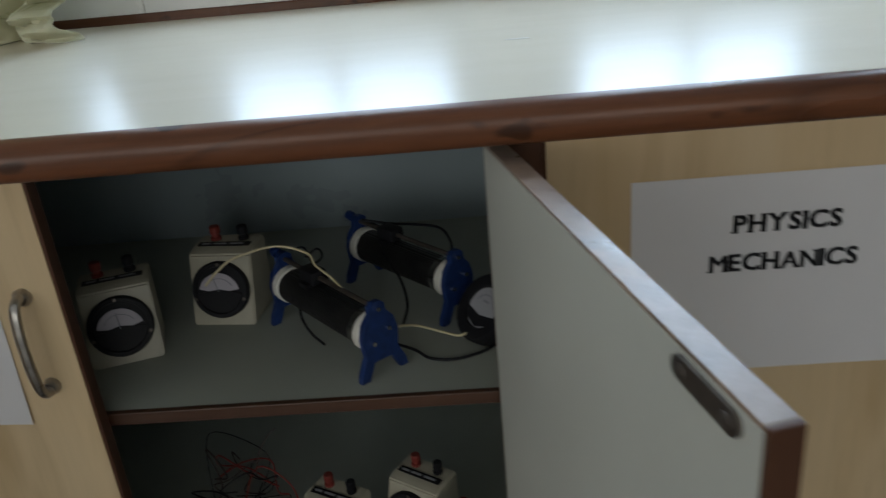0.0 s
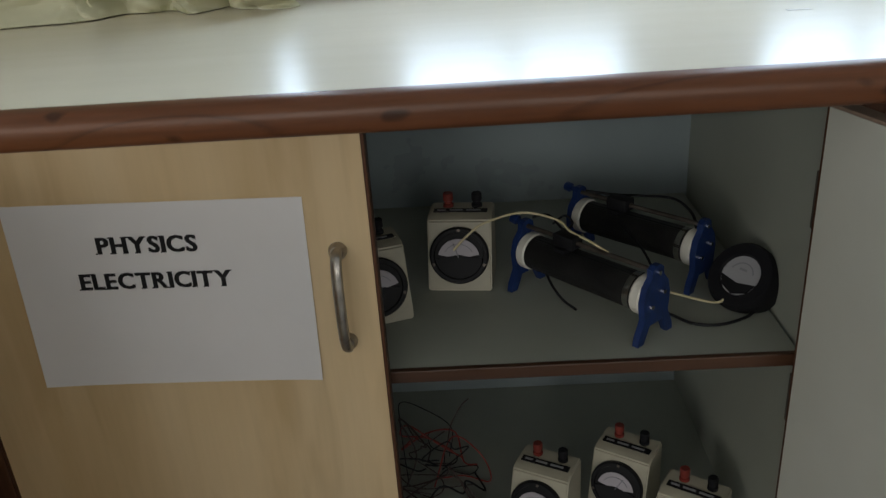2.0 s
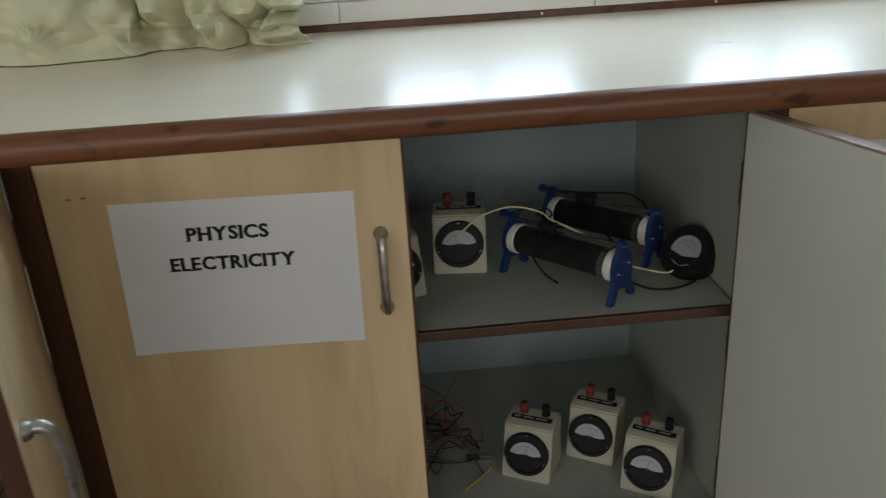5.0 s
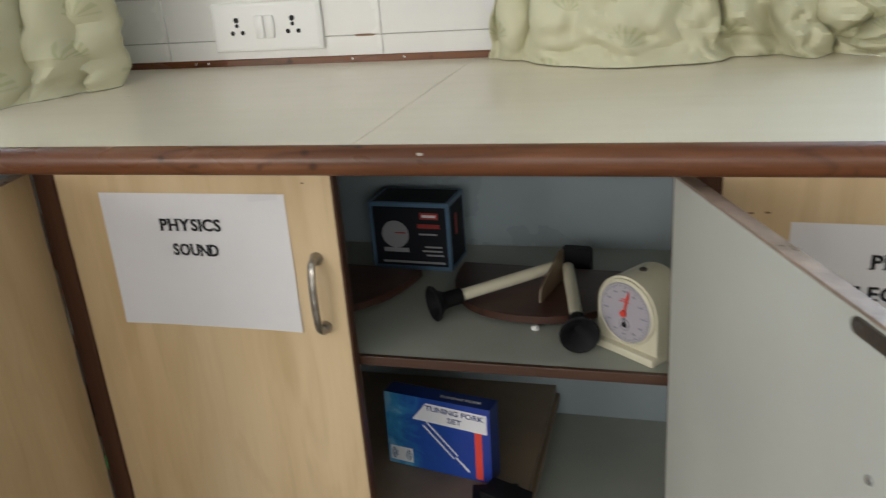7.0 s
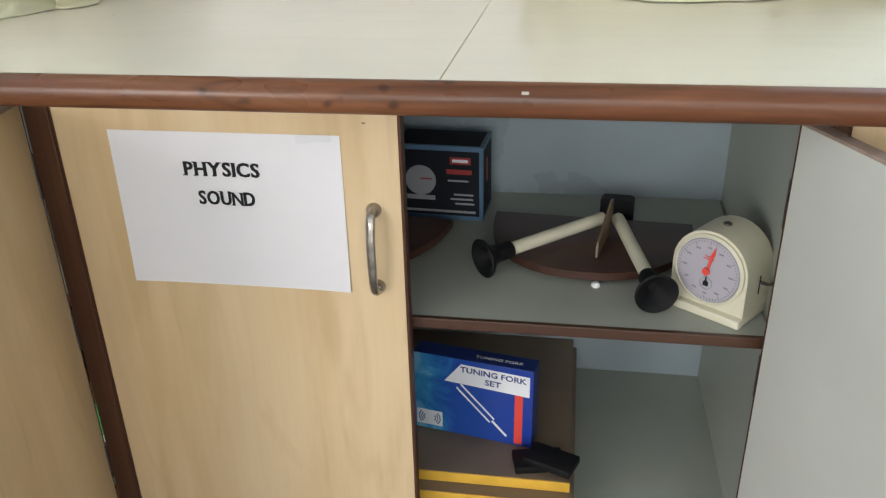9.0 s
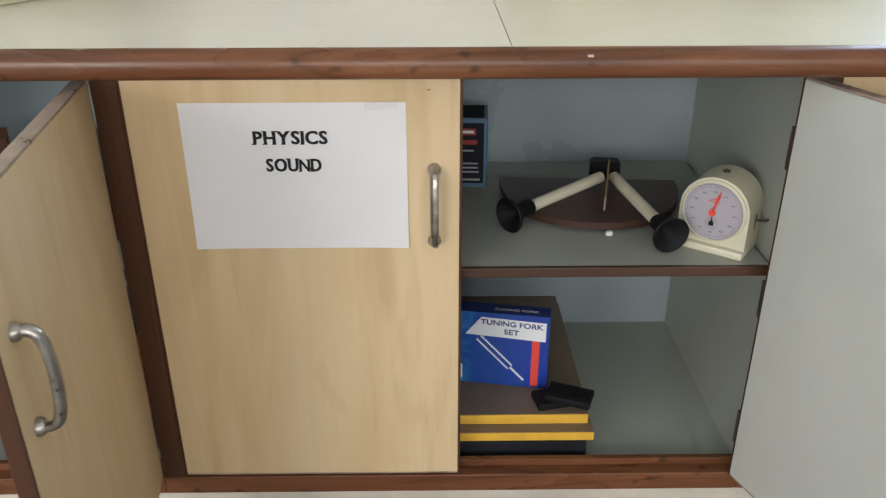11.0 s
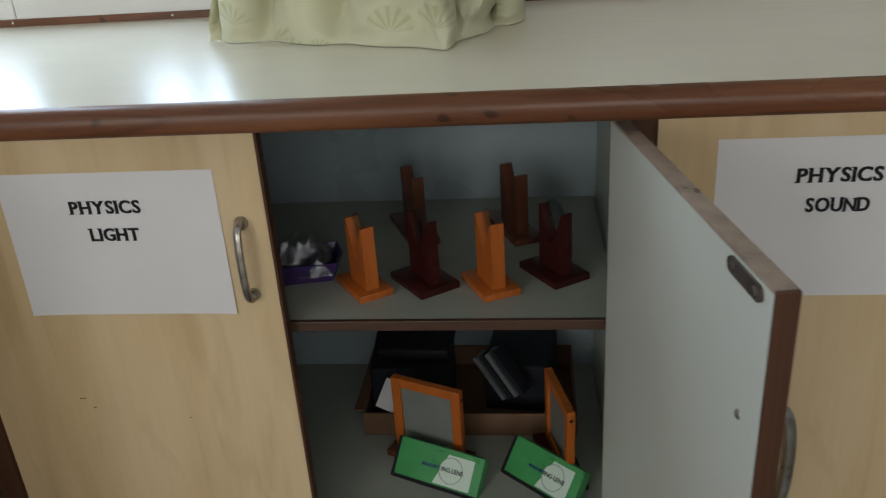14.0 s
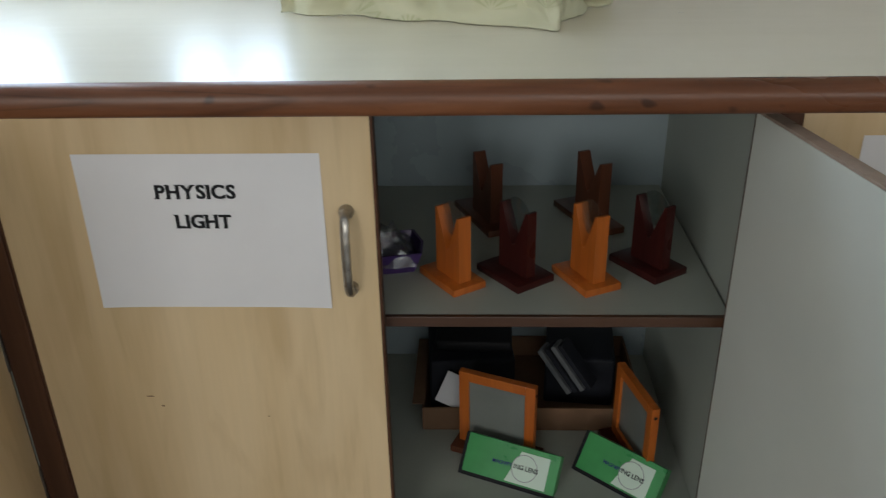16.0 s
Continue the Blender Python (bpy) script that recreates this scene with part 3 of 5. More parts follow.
COIL = material("dark_wire_winding", (0.03, 0.03, 0.03), 0.45, 0.3, coil_nodes, 0.5)
YELLOW_WIRE = material("cream_wire", (0.62, 0.55, 0.34), 0.5)
RED_WIRE = material("red_wire", (0.30, 0.042, 0.03), 0.5)
BROWN_WIRE = material("brown_wire", (0.05, 0.03, 0.025), 0.5)
ORANGE = material("orange_varnished_wood", (0.62, 0.17, 0.02), 0.35, 0, wood((0.42, 0.100, 0.013), (0.51, 0.135, 0.019), (0.58, 0.165, 0.026), "z", 30, 0.1, (0.3, 0.42)), 0.04)
ROSE = material("dark_red_varnished_wood", (0.12, 0.018, 0.014), 0.3, 0, wood((0.034, 0.008, 0.007), (0.054, 0.011, 0.009), (0.075, 0.016, 0.012), "z", 30, 0.1, (0.25, 0.38)), 0.04)
RUSSET = material("russet_varnished_wood", (0.24, 0.07, 0.025), 0.35, 0, wood((0.08, 0.024, 0.011), (0.12, 0.037, 0.015), (0.155, 0.05, 0.02), "z", 30, 0.1, (0.3, 0.42)), 0.04)
MAHOGANY = material("mahogany_board", (0.10, 0.035, 0.022), 0.35, 0, wood((0.045, 0.019, 0.013), (0.066, 0.027, 0.018), (0.088, 0.037, 0.023), "x", 35, 0.08, (0.3, 0.42)), 0.04)
HARDBOARD = material("brown_hardboard", (0.20, 0.145, 0.095), 0.5, 0, plain((0.20, 0.145, 0.095), 0.22, 7, (0.35, 0.55), 0.3), 0.04)
DARKBOARD = material("dark_hardboard", (0.075, 0.05, 0.035), 0.5, 0, plain((0.075, 0.05, 0.035), 0.25, 9, (0.4, 0.6)), 0.04)
YELLOW_EDGE = material("yellow_painted_edge", (0.72, 0.42, 0.045), 0.45, 0, plain((0.72, 0.42, 0.045), 0.1, 30, (0.4, 0.55), 0.5), 0.03)
CARD = material("brown_cardboard", (0.24, 0.145, 0.085), 0.85, 0, plain((0.165, 0.095, 0.055), 0.14, 14, (0.8, 0.9)), 0.06)
CARD_BLACK = material("black_printed_card", (0.012, 0.013, 0.018), 0.5, 0, plain((0.012, 0.013, 0.018), 0.3, 12, (0.6, 0.75)), 0.02)
CARD_SKY = material("pale_blue_printed_card", (0.09, 0.17, 0.27), 0.4)
CARD_RED = material("red_print", (0.34, 0.035, 0.03), 0.5)
CARD_WHITE = material("white_print", (0.80, 0.80, 0.82), 0.4)


def cloud_nodes(n, l, co):
    a = tex(n, l, co, (1, 1, 1), 11.0, 6.0, 0.65, 1.2)
    sep = n.new("ShaderNodeSeparateXYZ")
    l.new(co, sep.inputs[0])
    k = n.new("ShaderNodeMapRange")
    k.inputs[1].default_value, k.inputs[2].default_value = 0.085, -0.09
    l.new(sep.outputs[0], k.inputs[0])
    mul = n.new("ShaderNodeMath")
    mul.operation = "MULTIPLY"
    l.new(k.outputs[0], mul.inputs[0])
    l.new(a, mul.inputs[1])
    return ramp(n, l, mul.outputs[0], [(0.02, (0.016, 0.045, 0.30)), (0.30, (0.02, 0.08, 0.36)), (0.48, (0.05, 0.28, 0.55)), (0.66, (0.35, 0.62, 0.75))]), None, None


CARD_BLUE = material("blue_clouded_card", (0.02, 0.06, 0.35), 0.3, 0, cloud_nodes)
CARD_NAVY = material("navy_card", (0.012, 0.03, 0.17), 0.35)
CARD_GREEN = material("green_glossy_card", (0.06, 0.30, 0.09), 0.3, 0, plain((0.065, 0.31, 0.095), 0.12, 18, (0.25, 0.35)), 0.02)
CARD_PALE = material("pale_green_print", (0.62, 0.74, 0.62), 0.35)
RUBBER = material("black_rubber", (0.010, 0.010, 0.011), 0.6, 0, plain((0.007, 0.007, 0.008), 0.3, 30, (0.55, 0.75)), 0.08)
SILVER_CARD = material("silver_card", (0.12, 0.125, 0.13), 0.55)
PURPLE = material("purple_plastic", (0.045, 0.022, 0.105), 0.35, 0, plain((0.045, 0.022, 0.105), 0.25, 25, (0.3, 0.4)), 0.04)


def clear(name, tint, fac, rough):
    m = bpy.data.materials.new(name)
    m.use_nodes = True
    n, l = m.node_tree.nodes, m.node_tree.links
    a, b_, c = n.new("ShaderNodeMixShader"), n.new("ShaderNodeBsdfTransparent"), n.new("ShaderNodeBsdfGlossy")
    b_.inputs["Color"].default_value = (*tint, 1)
    c.inputs["Roughness"].default_value = rough
    a.inputs[0].default_value = fac
    l.new(b_.outputs[0], a.inputs[1])
    l.new(c.outputs[0], a.inputs[2])
    l.new(a.outputs[0], n["Material Output"].inputs[0])
    return m


LENS = clear("clear_glass", (0.80, 0.84, 0.84), 0.13, 0.05)
FROST = material("ground_glass", (0.30, 0.31, 0.30), 0.35, 0, plain((0.17, 0.18, 0.165), 0.1, 12, (0.3, 0.45)), 0.02)
FILM = clear("clear_plastic_film", (0.88, 0.89, 0.91), 0.14, 0.45)


def cloth_nodes(n, l, co):
    """Pale fan-shaped leaves printed on a sage ground."""
    v = n.new("ShaderNodeTexVoronoi")
    v.feature = "F1"
    v.inputs["Scale"].default_value = 11.0
    l.new(co, v.inputs["Vector"])
    sub = n.new("ShaderNodeVectorMath")
    sub.operation = "SUBTRACT"
    l.new(co, sub.inputs[0])
    l.new(v.outputs["Position"], sub.inputs[1])
    sep = n.new("ShaderNodeSeparateXYZ")
    l.new(sub.outputs[0], sep.inputs[0])
    ang = n.new("ShaderNodeMath")
    ang.operation = "ARCTAN2"
    l.new(sep.outputs[2], ang.inputs[0])
    l.new(sep.outputs[0], ang.inputs[1])
    mul = n.new("ShaderNodeMath")
    mul.operation = "MULTIPLY"
    mul.inputs[1].default_value = 13.0
    l.new(ang.outputs[0], mul.inputs[0])
    sn = n.new("ShaderNodeMath")
    sn.operation = "SINE"
    l.new(mul.outputs[0], sn.inputs[0])
    leaf = ramp(n, l, sn.outputs[0], [(0.0, grey(0.25)), (0.30, grey(0.9)), (0.75, grey(1.0))])
    where = ramp(n, l, v.outputs["Distance"], [(0.06, grey(0.2)), (0.12, grey(1.0)), (0.40, grey(1.0)), (0.44, grey(0.0))])
    f = mix(n, l, leaf, where, 1.0, "MULTIPLY")
    half = n.new("ShaderNodeMapRange")
    half.inputs[1].default_value, half.inputs[2].default_value = -3.1416, 3.1416
    l.new(ang.outputs[0], half.inputs[0])
    f = mix(n, l, f, ramp(n, l, half.outputs[0], [(0.50, grey(0.0)), (0.54, grey(1.0)), (0.90, grey(1.0)), (0.94, grey(0.0))]), 1.0, "MULTIPLY")
    c = mix(n, l, (0.565, 0.55, 0.385), (0.45, 0.452, 0.278), f)
    b = tex(n, l, co, (1, 1, 1), 5.0, 4.0)
    c = mix(n, l, c, ramp(n, l, b, [(0.3, grey(0.88)), (0.7, grey(1.06))]), 0.6, "MULTIPLY")
    return c, None, tex(n, l, co, (1, 1, 1), 500.0, 2.0)


CLOTH = material("sage_green_cloth", (0.38, 0.38, 0.21), 0.75, 0, cloth_nodes, 0.15)


dull(RUBBER, CARD_BLACK, COIL, DARKBOARD, ROSE, SILVER_CARD, CARD)

# ---- the electricity cabinet ----
def turned(x, y, z, deg):
    return pose(x, y, z, 0, 0, deg)


def disc(r, d, m, seg=28):
    return lathe(bmesh.new(), [(r, 0), (r, d)], seg, m)


def sector(bm, r0, r1, a0, a1, d, m, seg=20):
    """A piece of a ring in x, z, thickness d towards -y."""
    poly = [(r1 * math.cos(radians(a0 + (a1 - a0) * i / seg)), r1 * math.sin(radians(a0 + (a1 - a0) * i / seg))) for i in range(seg + 1)]
    poly += [(r0 * math.cos(radians(a1 + (a0 - a1) * i / seg)), r0 * math.sin(radians(a1 + (a0 - a1) * i / seg))) for i in range(seg + 1)]
    return prism(bm, poly, d, m)


def meter(at, label, needle=70, tone=1):
    """A bench meter: wedge case 0.09 wide, front edge along x, leaning face towards -y."""
    t = thing("panel_meter", label, "meter", at @ Matrix.Diagonal((0.96, 0.96, 0.92, 1)), "panel meters")
    w, h, lean = 0.044, 0.104, 15.0
    prof = [(0.0, 0.0), (0.026, 0.098), (0.040, h), (0.082, h), (0.082, 0.0)]
    bm = bmesh.new()
    a = [bm.verts.new((-w, y, z)) for y, z in prof]
    b = [bm.verts.new((w, y, z)) for y, z in prof]
    bm.faces.new(a)
    bm.faces.new(b[::-1])
    for i in range(5):
        j = (i + 1) % 5
        bm.faces.new((a[j], a[i], b[i], b[j]))
    bmesh.ops.bevel(bm, geom=bm.edges[:], offset=0.0022, segments=2, affect="EDGES")
    part("case", bm, METER, t, "cream moulded wedge case", True)
    f = pose(0, 0.0135, 0.051, -lean)  # frame of the leaning face
    n = f @ pose(0, 0, 0, 90)
    part("bezel", lathe(bmesh.new(), [(0.0405, -0.001), (0.0405, 0.006), (0.0385, 0.0085), (0.034, 0.0085), (0.033, 0.006)], 40, n), BLACK, t, "round black bezel", True)
    part("dial", sector(bmesh.new(), 0.0, 0.0285, 12, 168, 0.001, f @ Matrix.Translation((0, -0.0092, -0.004))), DIAL, t, "white half-round dial")
    bm = sector(bmesh.new(), 0.0205, 0.0215, 30, 150, 0.0006, f @ Matrix.Translation((0, -0.0099, -0.004)))
    part("scale_arc", bm, GREY_INK, t)
    bm = bmesh.new()
    rod(bm, f @ Vector((0, -0.0103, -0.002)), f @ Vector((0.022 * math.cos(radians(needle)), -0.0103, -0.002 + 0.022 * math.sin(radians(needle)))), 0.0006, None, 6)
    part("needle", bm, GREY_INK, t, "thin grey needle")
    part("mask", sector(bmesh.new(), 0.0, 0.033, 192, 348, 0.002, f @ Matrix.Translation((0, -0.0095, 0.002))), BLACK, t, "black lower mask")
    for k in (90, 200, 340):
        part("screw", disc(0.0022, 0.0012, f @ Matrix.Translation((0.0365 * math.cos(radians(k)), -0.0085, 0.0365 * math.sin(radians(k)))) @ pose(0, 0, 0, 90), 10), DARKMETAL, t)
    lab = part("label_plate", slab(-0.037, 0.037, 0.042, 0.054, h + 0.0002, h + 0.0014), BLACK, t, "black label strip with unreadable print")
    for x, q in ((-0.026, 0.012), (-0.006, 0.018), (0.018, 0.020)):
        part("print_bar", slab(x - q / 2, x + q / 2, 0.046, 0.050, h + 0.0014, h + 0.0018), DIAL_GREY, lab)
    for x, mt, nm in ((-0.019, RED, "red binding post"), (0.021, BLACK, "black binding post")):
        part("binding_post", lathe(bmesh.new(), [(0.0075, 0), (0.0075, 0.004), (0.0055, 0.005), (0.0055, 0.009), (0.0072, 0.010), (0.0072, 0.0195), (0.006, 0.021)], 18, Matrix.Translation((x, 0.066, h))), mt, t, nm, True)
    return t


meter(turned(-0.430, 0.131, SHELF_Z, 19), "cream wedge-shaped panel meter standing on the shelf", 95)
meter(turned(-0.333, 0.212, SHELF_Z, -7), "cream wedge-shaped panel meter beside the rheostats", 110)
meter(turned(-0.247, 0.148, FLOOR_Z, -27), "cream wedge-shaped panel meter on the cabinet floor", 80)
meter(turned(-0.129, 0.183, FLOOR_Z, -32), "cream wedge-shaped panel meter on the cabinet floor", 60)
meter(turned(-0.060, 0.082, FLOOR_Z, -33), "cream wedge-shaped panel meter on the cabinet floor", 75)


def rheostat(x0, y0, x1, y1, label):
    """A sliding rheostat from its left end to its right end."""
    d = Vector((x1 - x0, y1 - y0, 0))
    ln = d.length
    t = thing("sliding_rheostat", label, "rheostat", Matrix.Translation((x0, y0, SHELF_Z)) @ pose(0, 0, 0, 0, 0, math.degrees(math.atan2(d.y, d.x))) @ Matrix.Diagonal((1, 0.9, 0.86, 1)), "sliding rheostats")
    zc, r = 0.060, 0.0255
    ax = pose(0, 0, zc, 0, 90)
    part("winding", lathe(bmesh.new(), [(r, 0.020), (r, ln - 0.020)], 36, ax), COIL, t, "dark wound resistance wire", True)
    for a in (0.008, ln - 0.022):
        part("collar", lathe(bmesh.new(), [(r + 0.0005, a), (r + 0.0025, a + 0.002), (r + 0.0025, a + 0.012), (r + 0.0005, a + 0.014)], 36, ax), PORCELAIN, t, "white porcelain collar", True)
    part("band", lathe(bmesh.new(), [(r + 0.0008, ln - 0.032), (r + 0.0008, ln - 0.024)], 36, ax), CHROME, t)
    # cast end brackets with two splayed feet
    out = [(-0.036, 0.0), (-0.024, 0.0), (-0.013, 0.024), (0.013, 0.024), (0.024, 0.0), (0.036, 0.0), (0.034, 0.012), (0.024, 0.034), (0.027, 0.060), (0.022, 0.080), (0.012, 0.092), (0.011, 0.103), (0.005, 0.108), (-0.005, 0.108), (-0.011, 0.103), (-0.012, 0.092), (-0.022, 0.080), (-0.027, 0.060), (-0.024, 0.034), (-0.034, 0.012)]
    for a in (0.0, ln - 0.008):
        bm = prism(bmesh.new(), out, 0.008, Matrix.Translation((a + 0.008, 0, 0)) @ pose(0, 0, 0, 0, 0, 90))
        bmesh.ops.bevel(bm, geom=[e for e in bm.edges if len(e.link_faces) == 2 and e.calc_face_angle(0) > 0.6], offset=0.0016, segments=2, affect="EDGES")
        br = part("end_bracket", bm, BLUE_IRON, t, "blue cast iron end bracket", True)
        face = a + 0.008 if a > 0.05 else a
        for yy, zz in ((0, 0.098), (0.012, 0.066), (-0.012, 0.052)):
            part("bolt", disc(0.003, 0.003, Matrix.Translation((face, yy, zz)) @ pose(0, 0, 0, 0, 90 if a > 0.05 else -90), 8), CHROME, br)
    part("slide_rod", rod(bmesh.new(), (0.002, 0, 0.098), (ln - 0.002, 0, 0.098), 0.0035, None, 10), DARKMETAL, t, "dark steel slide rod", True)
    sx = ln * 0.36
    bm = slab(sx - 0.016, sx + 0.016, -0.012, 0.012, 0.088, 0.108, 0.003)
    box(bm, sx - 0.008, sx + 0.008, -0.018, 0.018, 0.084, 0.090)
    part("slider", bm, BLACK, t, "black slider block", True)
    part("terminal", lathe(bmesh.new(), [(0.004, 0), (0.004, 0.008), (0.0075, 0.009), (0.0075, 0.017), (0.005, 0.019)], 14, pose(-0.002, 0, 0.100, 0, -80)), BLUE_IRON, t, "knurled terminal", True)
    return t


rheostat(-0.247, 0.228, -0.109, 0.072, "blue and black sliding rheostat with white collars")
rheostat(-0.163, 0.337, -0.022, 0.192, "blue and black sliding rheostat behind another one")

g = thing("round_meter", "round black meter tipped against the cabinet wall", "meter", Matrix.Translation((0.010, 0.142, SHELF_Z + 0.0365)) @ Vector((-0.62, -0.42, 0.62)).to_track_quat("Z", "Y").to_matrix().to_4x4())
part("case", lathe(bmesh.new(), [(0.034, -0.030), (0.040, -0.027), (0.0425, -0.010), (0.0425, 0.006), (0.040, 0.010), (0.027, 0.010), (0.025, 0.006)], 40), BLACK, g, "black bakelite case", True)
part("dial", lathe(bmesh.new(), [(0.025, 0.0055), (0.025, 0.0065)], 32), DIAL_GREY, g, "grey-white dial")
part("mask", prism(bmesh.new(), [(-0.025, -0.005), (-0.018, -0.018), (0.0, -0.025), (0.018, -0.018), (0.025, -0.005), (0.0, -0.010)], 0.002, Matrix.Translation((0, 0, 0.0068)) @ pose(0, 0, 0, -90)), BLACK, g)
part("scale_arc", sector(bmesh.new(), 0.015, 0.0165, 20, 160, 0.0005, Matrix.Translation((0, 0, 0.0072)) @ pose(0, 0, 0, -90)), GREY_INK, g)
part("print_bar", slab(-0.005, 0.005, 0.006, 0.009, 0.0066, 0.0071), GREY_INK, g)


def wire(label, pts, r, mat, steps=7):
    w = part("wire", tube(bmesh.new(), smooth_line(pts, steps), r, 7), mat, None, label, True)
    return tagged(w, "", "wire", "loose wires")


S = SHELF_Z
wire("cream insulated wire trailing over the rheostats", [(-0.338, 0.190, S + 0.070), (-0.320, 0.192, S + 0.088), (-0.297, 0.200, S + 0.101), (-0.249, 0.215, S + 0.106), (-0.207, 0.200, S + 0.100), (-0.193, 0.175, S + 0.094), (-0.172, 0.150, S + 0.090), (-0.155, 0.125, S + 0.086)], 0.0016, YELLOW_WIRE)
wire("cream insulated wire running to the round meter", [(-0.098, 0.120, S + 0.034), (-0.076, 0.143, S + 0.020), (-0.044, 0.137, S + 0.012), (-0.025, 0.127, S + 0.012), (-0.012, 0.128, S + 0.016)], 0.0016, YELLOW_WIRE)
wire("black wire looping on the shelf", [(-0.105, 0.105, S + 0.022), (-0.078, 0.114, S + 0.004), (-0.059, 0.095, S + 0.003), (-0.029, 0.090, S + 0.003), (0.006, 0.105, S + 0.003), (0.020, 0.118, S + 0.006)], 0.0019, BLACK)
wire("black wire between the rheostats", [(-0.154, 0.320, S + 0.091), (-0.115, 0.312, S + 0.086), (-0.081, 0.300, S + 0.087), (-0.045, 0.270, S + 0.092), (-0.030, 0.235, S + 0.085), (-0.031, 0.205, S + 0.075)], 0.0019, BLACK)
wire("black wire sagging along a rheostat", [(-0.150, 0.330, S + 0.086), (-0.120, 0.300, S + 0.083), (-0.085, 0.262, S + 0.082)], 0.0017, BLACK)
wire("black wire end lying on the shelf", [(-0.225, 0.190, S + 0.040), (-0.218, 0.165, S + 0.028), (-0.206, 0.152, S + 0.013), (-0.190, 0.141, S + 0.003)], 0.0017, BLACK)
wire("black wire hanging between the rheostats", [(-0.120, 0.250, S + 0.070), (-0.098, 0.215, S + 0.050), (-0.088, 0.180, S + 0.030), (-0.092, 0.140, S + 0.022)], 0.0017, BLACK)
wire("thin black wire wound round a rheostat", [(-0.235, 0.232, S + 0.092), (-0.215, 0.222, S + 0.098), (-0.200, 0.192, S + 0.090), (-0.188, 0.196, S + 0.096), (-0.196, 0.210, S + 0.101), (-0.212, 0.205, S + 0.092)], 0.0015, BLACK)
random.seed(7)
for k in range(16):
    mat, what = ((BROWN_WIRE, "brown"), (BLACK, "black"), (BROWN_WIRE, "brown"), (BLACK, "black"), (RED_WIRE, "red"))[k % 5]
    a = Vector((-0.378 + random.uniform(-0.06, 0.07), 0.28 + random.uniform(-0.07, 0.07), FLOOR_Z + 0.012))
    pts = [a]
    ang = random.uniform(0, 6.28)
    for j in range(5):
        ang += random.uniform(-1.2, 1.5)
        q = pts[-1] + Vector((math.cos(ang) * 0.045, math.sin(ang) * 0.035, random.uniform(-0.03, 0.045)))
        if q.x > -0.295 or q.x < -0.45:
            q.x, ang = pts[-1].x - (q.x - pts[-1].x) * random.uniform(0.3, 0.9), math.pi - ang
        q.y = min(max(q.y, 0.17), 0.40)
        q.z = min(max(q.z, FLOOR_Z + 0.004), FLOOR_Z + 0.11)
        pts.append(q)
    pts[-1].z = FLOOR_Z + 0.003 if k % 3 else pts[-1].z + 0.01
    wire("tangled %s connecting wire on the cabinet floor" % what, pts, random.uniform(0.0009, 0.0015), mat, 5)
wire("yellow insulated wire on the cabinet floor", [(-0.350, 0.135, FLOOR_Z + 0.003), (-0.335, 0.150, FLOOR_Z + 0.003), (-0.318, 0.165, FLOOR_Z + 0.004), (-0.300, 0.185, FLOOR_Z + 0.004)], 0.0017, YELLOW_EDGE)
wire("stray black wire standing up from the tangle", [(-0.370, 0.30, FLOOR_Z + 0.05), (-0.362, 0.305, FLOOR_Z + 0.085), (-0.345, 0.315, FLOOR_Z + 0.112), (-0.332, 0.320, FLOOR_Z + 0.122)], 0.0012, BROWN_WIRE)
clip = thing("crocodile_clip", "small crocodile clip with a black sleeve", "clip", turned(-0.318, 0.216, FLOOR_Z, -10))
part("sleeve", rod(bmesh.new(), (-0.022, 0, 0.006), (0.002, 0, 0.006), 0.0055, 0.0045, 12), BLACK, clip, "black plastic sleeve", True)
for s in (1, -1):
    part("jaw", prism(bmesh.new(), [(0.0, 0.001 * s), (0.026, 0.001 * s), (0.026, 0.0025 * s), (0.0, 0.005 * s)], 0.005, Matrix.Translation((0, -0.0025, 0.006))), CHROME, clip)

# ---- the sound cabinet ----
b = thing("timer_box", "black and pale blue printed carton on the shelf", "box", turned(-1.442, 0.355, SHELF_Z, -3.2))
BW, BD, BH = 0.152, 0.088, 0.128
part("carton", slab(0, BW, 0, BD, 0, BH, 0.001), CARD_SKY, b)
part("front_print", slab(0.007, BW - 0.006, -0.0006, 0.0, 0.008, BH - 0.008), CARD_BLACK, b)
part("side_print", slab(BW, BW + 0.0006, 0.008, BD - 0.008, 0.008, BH - 0.008), CARD_BLACK, b)
part("top_print", slab(0.006, BW - 0.006, 0.006, BD - 0.006, BH, BH + 0.0006), CARD_BLACK, b)
part("logo_patch", slab(0.098, 0.132, -0.0012, -0.0006, 0.098, 0.110), CARD_RED, b, "red logo patch")
part("logo_bar", slab(0.102, 0.128, -0.0016, -0.0012, 0.1015, 0.1065), CARD_WHITE, b)
part("print_bar", slab(0.092, 0.134, -0.0012, -0.0006, 0.081, 0.089), CARD_RED, b)
for x0, x1, z in ((0.094, 0.128, 0.068), (0.104, 0.136, 0.044), (0.098, 0.136, 0.036), (0.106, 0.138, 0.028), (0.020, 0.140, 0.013)):
    part("print_bar", slab(x0, x1, -0.0012, -0.0006, z, z + (0.004 if z < 0.02 else 0.003)), DIAL_GREY, b)
bm = sector(bmesh.new(), 0.0, 0.026, 0, 360, 0.0006, Matrix.Translation((0.048, -0.0012, 0.068)))
part("dial_picture", bm, DIAL_GREY, b, "printed picture of a clock dial")
part("needle_picture", slab(0.048, 0.068, -0.0016, -0.0012, 0.070, 0.0725), CARD_RED, b)
part("print_bar", slab(0.024, 0.072, -0.0012, -0.0006, 0.034, 0.042), DIAL_GREY, b)
